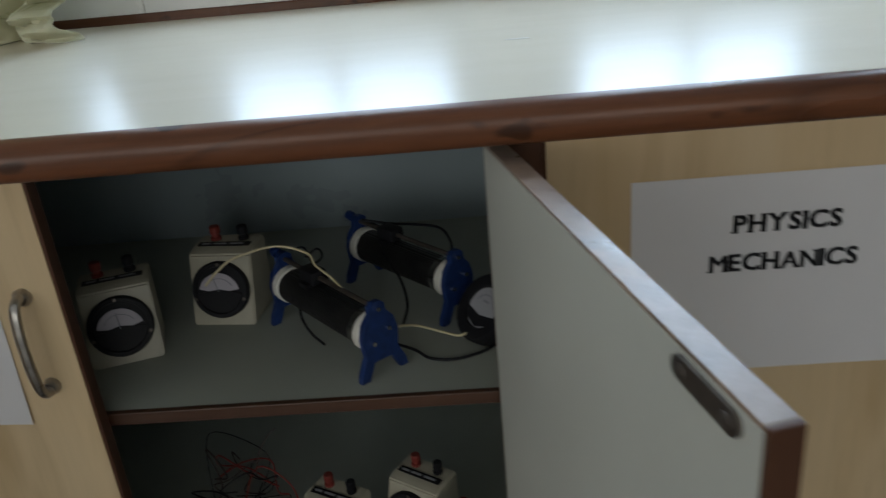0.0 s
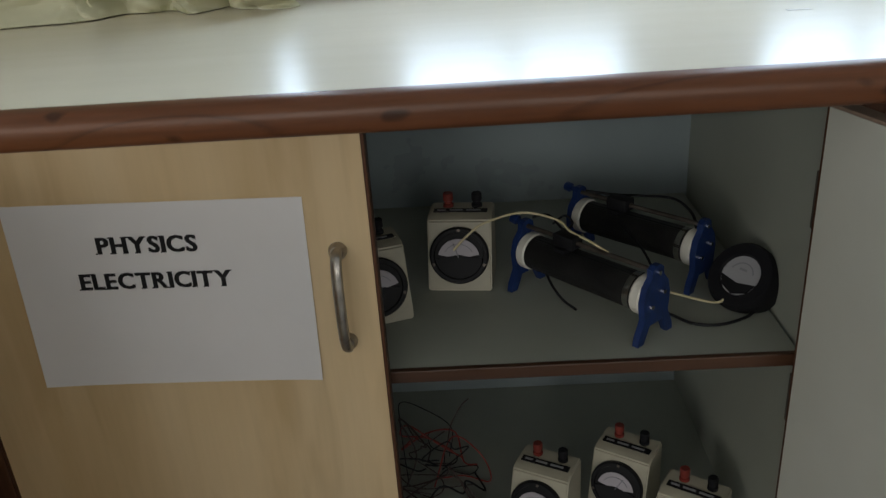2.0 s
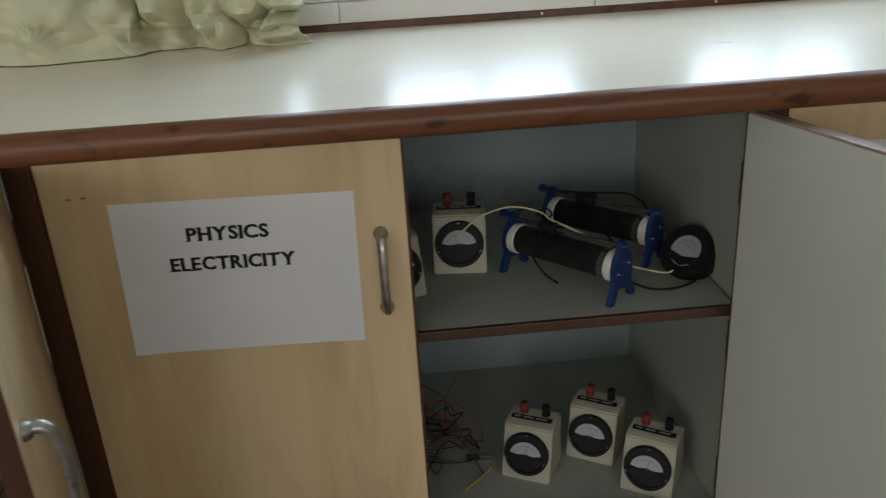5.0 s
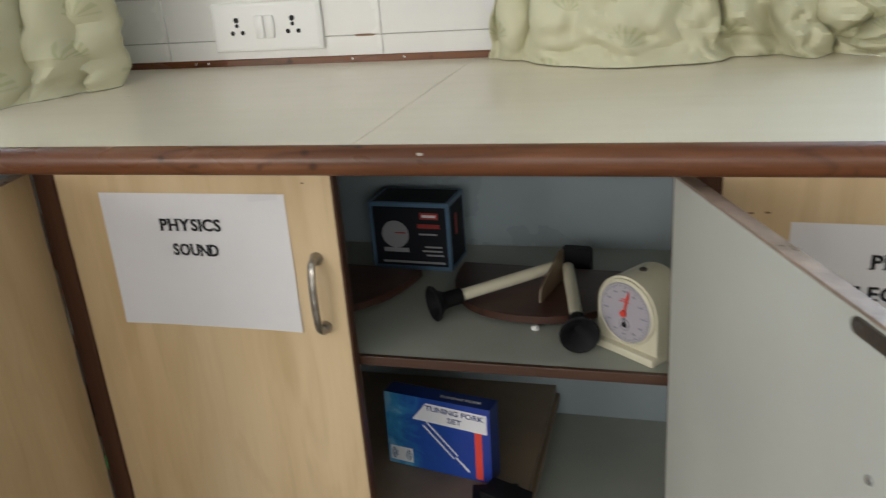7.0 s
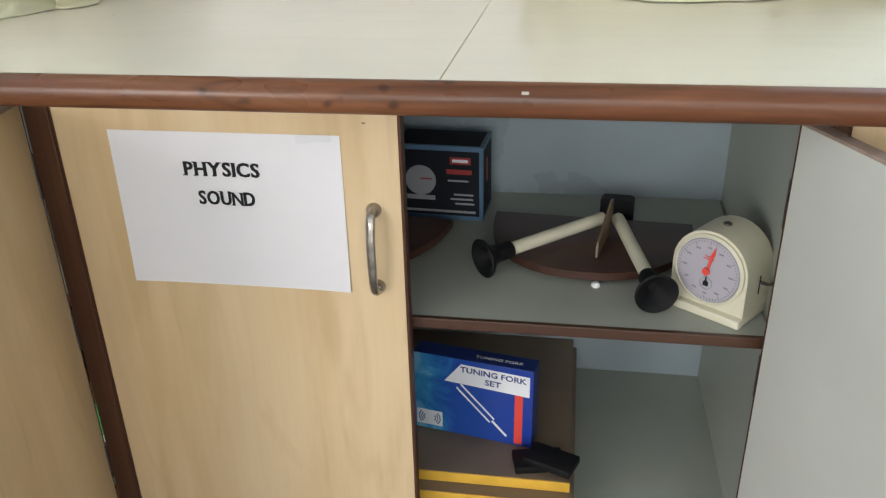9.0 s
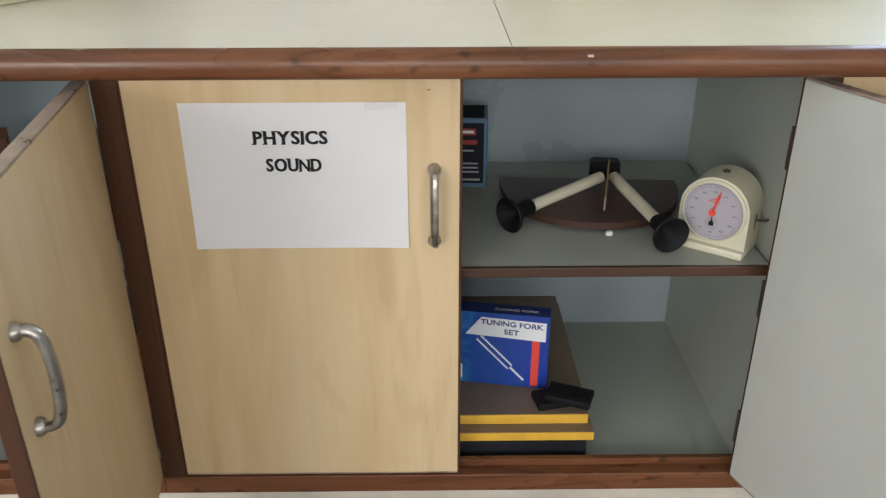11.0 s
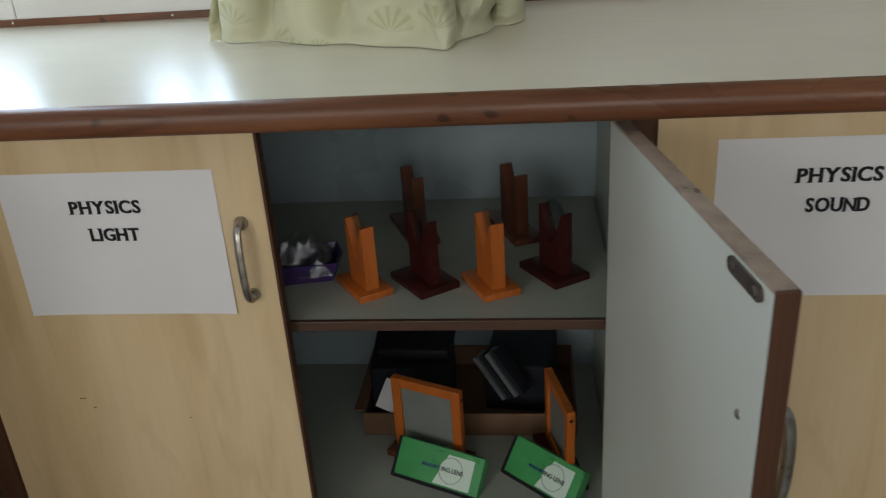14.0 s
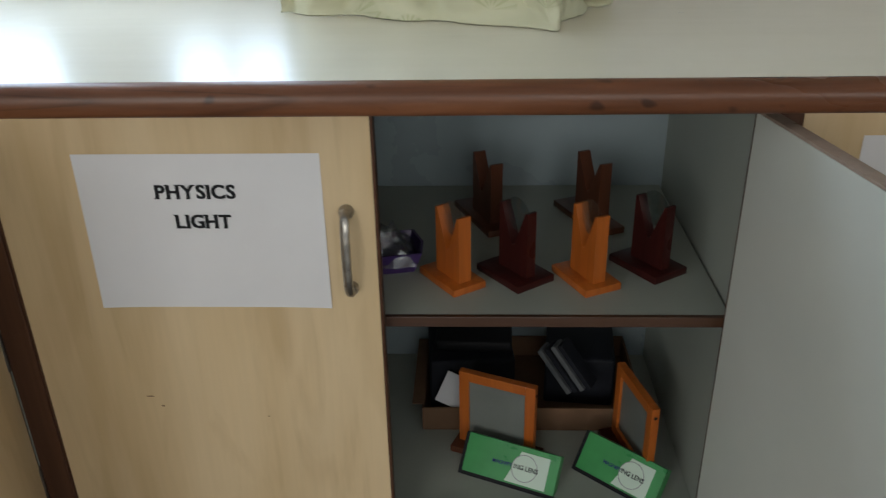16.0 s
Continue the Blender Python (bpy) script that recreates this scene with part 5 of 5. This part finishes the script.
# ---- curtains, socket and tiles over the counter ----
def curtain(name_label, hem, top, z1, folds, depth, seed, crush, bulge, nv=72, per=12):
    """A hanging cloth over a hem of (x, y) points. crush: how far it crumples towards the hem's end; bulge: how far it sags out over the hem."""
    h = smooth_line([(x, y, 0) for x, y in hem], per)
    n = len(h)
    bm = bmesh.new()
    z0 = TOP + 0.002
    rows = []
    for k in range(nv + 1):
        v = (k / nv) ** 2.4
        dz = (z1 - z0) * v
        row = []
        for i in range(n):
            u = i / (n - 1)
            tx = top[0][0] + (top[1][0] - top[0][0]) * u
            ty = top[0][1] + (top[1][1] - top[0][1]) * u
            s = v ** 0.75
            x, y = h[i].x * (1 - s) + tx * s, h[i].y * (1 - s) + ty * s
            ph = u * folds * 2 * math.pi + 1.8 * noise.noise((u * 3, seed, 0)) + 1.4 * noise.noise((u * 2, seed, dz * 3))
            soft = 1 - 0.75 * math.exp(-((u - 0.35) / 0.22) ** 2) * (1 if bulge else 0)
            amp = depth * soft * min(1, 0.25 + dz * 9) * (1 + 0.6 * noise.noise((u * 5, seed + 3, dz * 3)))
            ridge = math.sin(ph)
            y += amp * ridge * (1.4 - 0.4 * abs(ridge))
            x += amp * 0.45 * math.cos(ph)
            fine = math.exp(-dz * 3.5) * min(1, dz * 25 + 0.2)
            q1 = noise.noise((u * 5 + 2 * noise.noise((u * 3, dz * 6, seed)), dz * 9, seed + 11))
            q2 = noise.noise((u * 13 + q1, dz * 21, seed + 13))
            y += (1.0 if bulge else 0.8) * fine * (0.016 * (0.5 - 1.6 * abs(q1)) + 0.007 * (0.5 - 1.6 * abs(q2)))
            q3 = noise.noise((u * 8 + dz * 2.2 + 0.5 * q1, dz * 1.6, seed + 21))
            q4 = noise.noise((u * 17 - dz * 5 + q1, dz * 4, seed + 23))
            long = min(1, 0.3 + dz * 8)
            y += long * (0.020 * (0.45 - 1.7 * abs(q3)) + 0.010 * (0.45 - 1.7 * abs(q4)))
            y -= bulge * soft * 1.2 * math.sin(math.pi * min(1, dz / 0.13)) ** 0.8 if dz < 0.13 else 0
            near = math.exp(-dz * 7) * min(1, dz * 40 + 0.15)
            w = crush * near * (0.25 + 1.5 * max(0, u - 0.35))
            a = noise.noise((u * 9, dz * 16, seed))
            b_ = noise.noise((u * 21 + a, dz * 34, seed + 5))
            y += w * (1.0 - 2.2 * abs(a)) * 0.6 + w * (0.5 - 1.5 * abs(b_)) * 0.55
            x += w * 0.6 * noise.noise((u * 12, dz * 22, seed + 8))
            z = z0 + dz + 0.006 * crush / 0.05 * noise.noise((u * 16, seed, dz * 8)) * min(1, dz * 30)
            row.append(bm.verts.new((x, min(y, YB - 0.022), max(z, z0))))
        rows.append(row)
    for a_, b_ in zip(rows, rows[1:]):
        for i in range(n - 1):
            bm.faces.new((a_[i], a_[i + 1], b_[i + 1], b_[i]))
    c = thing("curtain", name_label, "curtain", None, "curtains over the counter")
    ob = part("cloth", bm, CLOTH, c, "", True)
    so = ob.modifiers.new("thickness", "SOLIDIFY")
    so.thickness, so.offset = 0.0016, 0
    return c


curtain("sage green leaf-patterned curtain whose hem spreads on the counter", [(-2.448, 0.330), (-2.40, 0.318), (-2.33, 0.300), (-2.24, 0.262), (-2.15, 0.232), (-2.06, 0.180), (-2.045, 0.200), (-2.02, 0.265), (-1.985, 0.330), (-1.945, 0.392)], [(-2.42, 0.47), (-1.99, 0.545)], 2.45, 6, 0.036, 2.0, 0.045, 0.0)
curtain("sage green leaf-patterned curtain bunched up on the counter", [(-1.262, 0.585), (-1.20, 0.560), (-1.14, 0.500), (-1.05, 0.446), (-0.95, 0.440), (-0.86, 0.462), (-0.82, 0.505), (-0.76, 0.520), (-0.70, 0.470), (-0.66, 0.520), (-0.61, 0.460), (-0.55, 0.462)], [(-1.16, 0.50), (-0.90, 0.55)], 2.45, 8, 0.030, 5.0, 0.110, 0.034)

ps = part("paper_sheet", prism(bmesh.new(), [(-1.262, 1.035), (-1.235, 1.008), (-1.150, 0.985), (-1.150, 1.22), (-1.270, 1.22)], 0.0006, Matrix.Translation((0, 0.592, 0))), PAPER, None, "white paper sheet hanging beside the curtain")
tagged(ps, "", "paper")
sk = thing("power_socket", "white twin socket plate with two switches", "socket", Matrix.Translation((-1.725, YB - 0.0065, 1.017)))
part("plate", slab(-0.123, 0.123, -0.0105, 0, -0.0490, 0.0490, 0.003, 3), PVC, sk, "", True)
part("inner_plate", slab(-0.116, 0.116, -0.0118, -0.0105, -0.043, 0.043, 0.0005), PVC, sk)
for s in (-0.066, 0.060):
    for x, z, r in ((0, 0.015, 0.0058), (-0.0115, -0.0105, 0.0048), (0.0115, -0.0105, 0.0048), (0, 0.004, 0.0042)):
        part("pin_hole", disc(r, 0.0006, Matrix.Translation((s + x, -0.0118, z)) @ pose(0, 0, 0, 90), 14), INK, sk)
for x in (-0.0135, 0.0095):
    part("switch", slab(x - 0.0095, x + 0.0095, -0.0165, -0.0118, -0.023, 0.023, 0.002), PVC, sk, "white rocker switch", True)

# strip screws and wall tiles
for x in (-2.95, -2.62, -1.905, -1.875, -1.545, -1.435, -0.12, 0.22):
    sc = part("strip_screw", lathe(bmesh.new(), [(0.0026, 0), (0.0024, 0.0008), (0.001, 0.0012)], 10, Matrix.Translation((x, YB - 0.012, TOP + 0.0075)) @ pose(0, 0, 0, 90)), CHROME, None, "small pale screw head in the wall strip")
    tagged(sc, "", "screw", "strip screws")
piece("tile_chip", prism(bmesh.new(), [(-0.026, 0.001), (-0.018, -0.002), (0.014, -0.0025), (0.026, 0.0005), (0.012, 0.002), (-0.012, 0.0025)], 0.0006, Matrix.Translation((-1.515, YB - 0.0072, 0.991))), DARKBROWN, "small brown chip along a tile joint")
for cx, cy, cw, ch in ((0.065, 0.205, 0.013, 0.0035), (-1.86, 0.31, 0.004, 0.002)):
    piece("counter_scratch", slab(cx - cw, cx + cw, cy - ch, cy + ch, TOP, TOP + 0.0003), CHIP, "short pale scratch on the counter top")
wall = bpy.data.objects["wall_north"]
tile_mesh = {}


def tile(x0, x1, z0, z1):
    key = (round(x1 - x0, 4), round(z1 - z0, 4))
    if key not in tile_mesh:
        bm = slab(0, key[0], -0.006, 0, 0, key[1], 0.0012, 1)
        me = bpy.data.meshes.new("tile")
        bm.to_mesh(me)
        bm.free()
        me.materials.append(TILE)
        tile_mesh[key] = me
    ob = new("tile", tile_mesh[key])
    ob.parent = wall
    ob.location = (x0, YB - 0.0003, z0)


TW, GAP = 0.488, 0.0012
for k in range(-5, 7):
    x = -1.480 + k * TW
    if x < X0 or x + TW > X1:
        continue
    tile(x + GAP / 2, x + TW - GAP / 2, TOP + 0.002, 0.9904)
    tile(x + GAP / 2, x + TW - GAP / 2, 0.9916, SILL - 0.002)
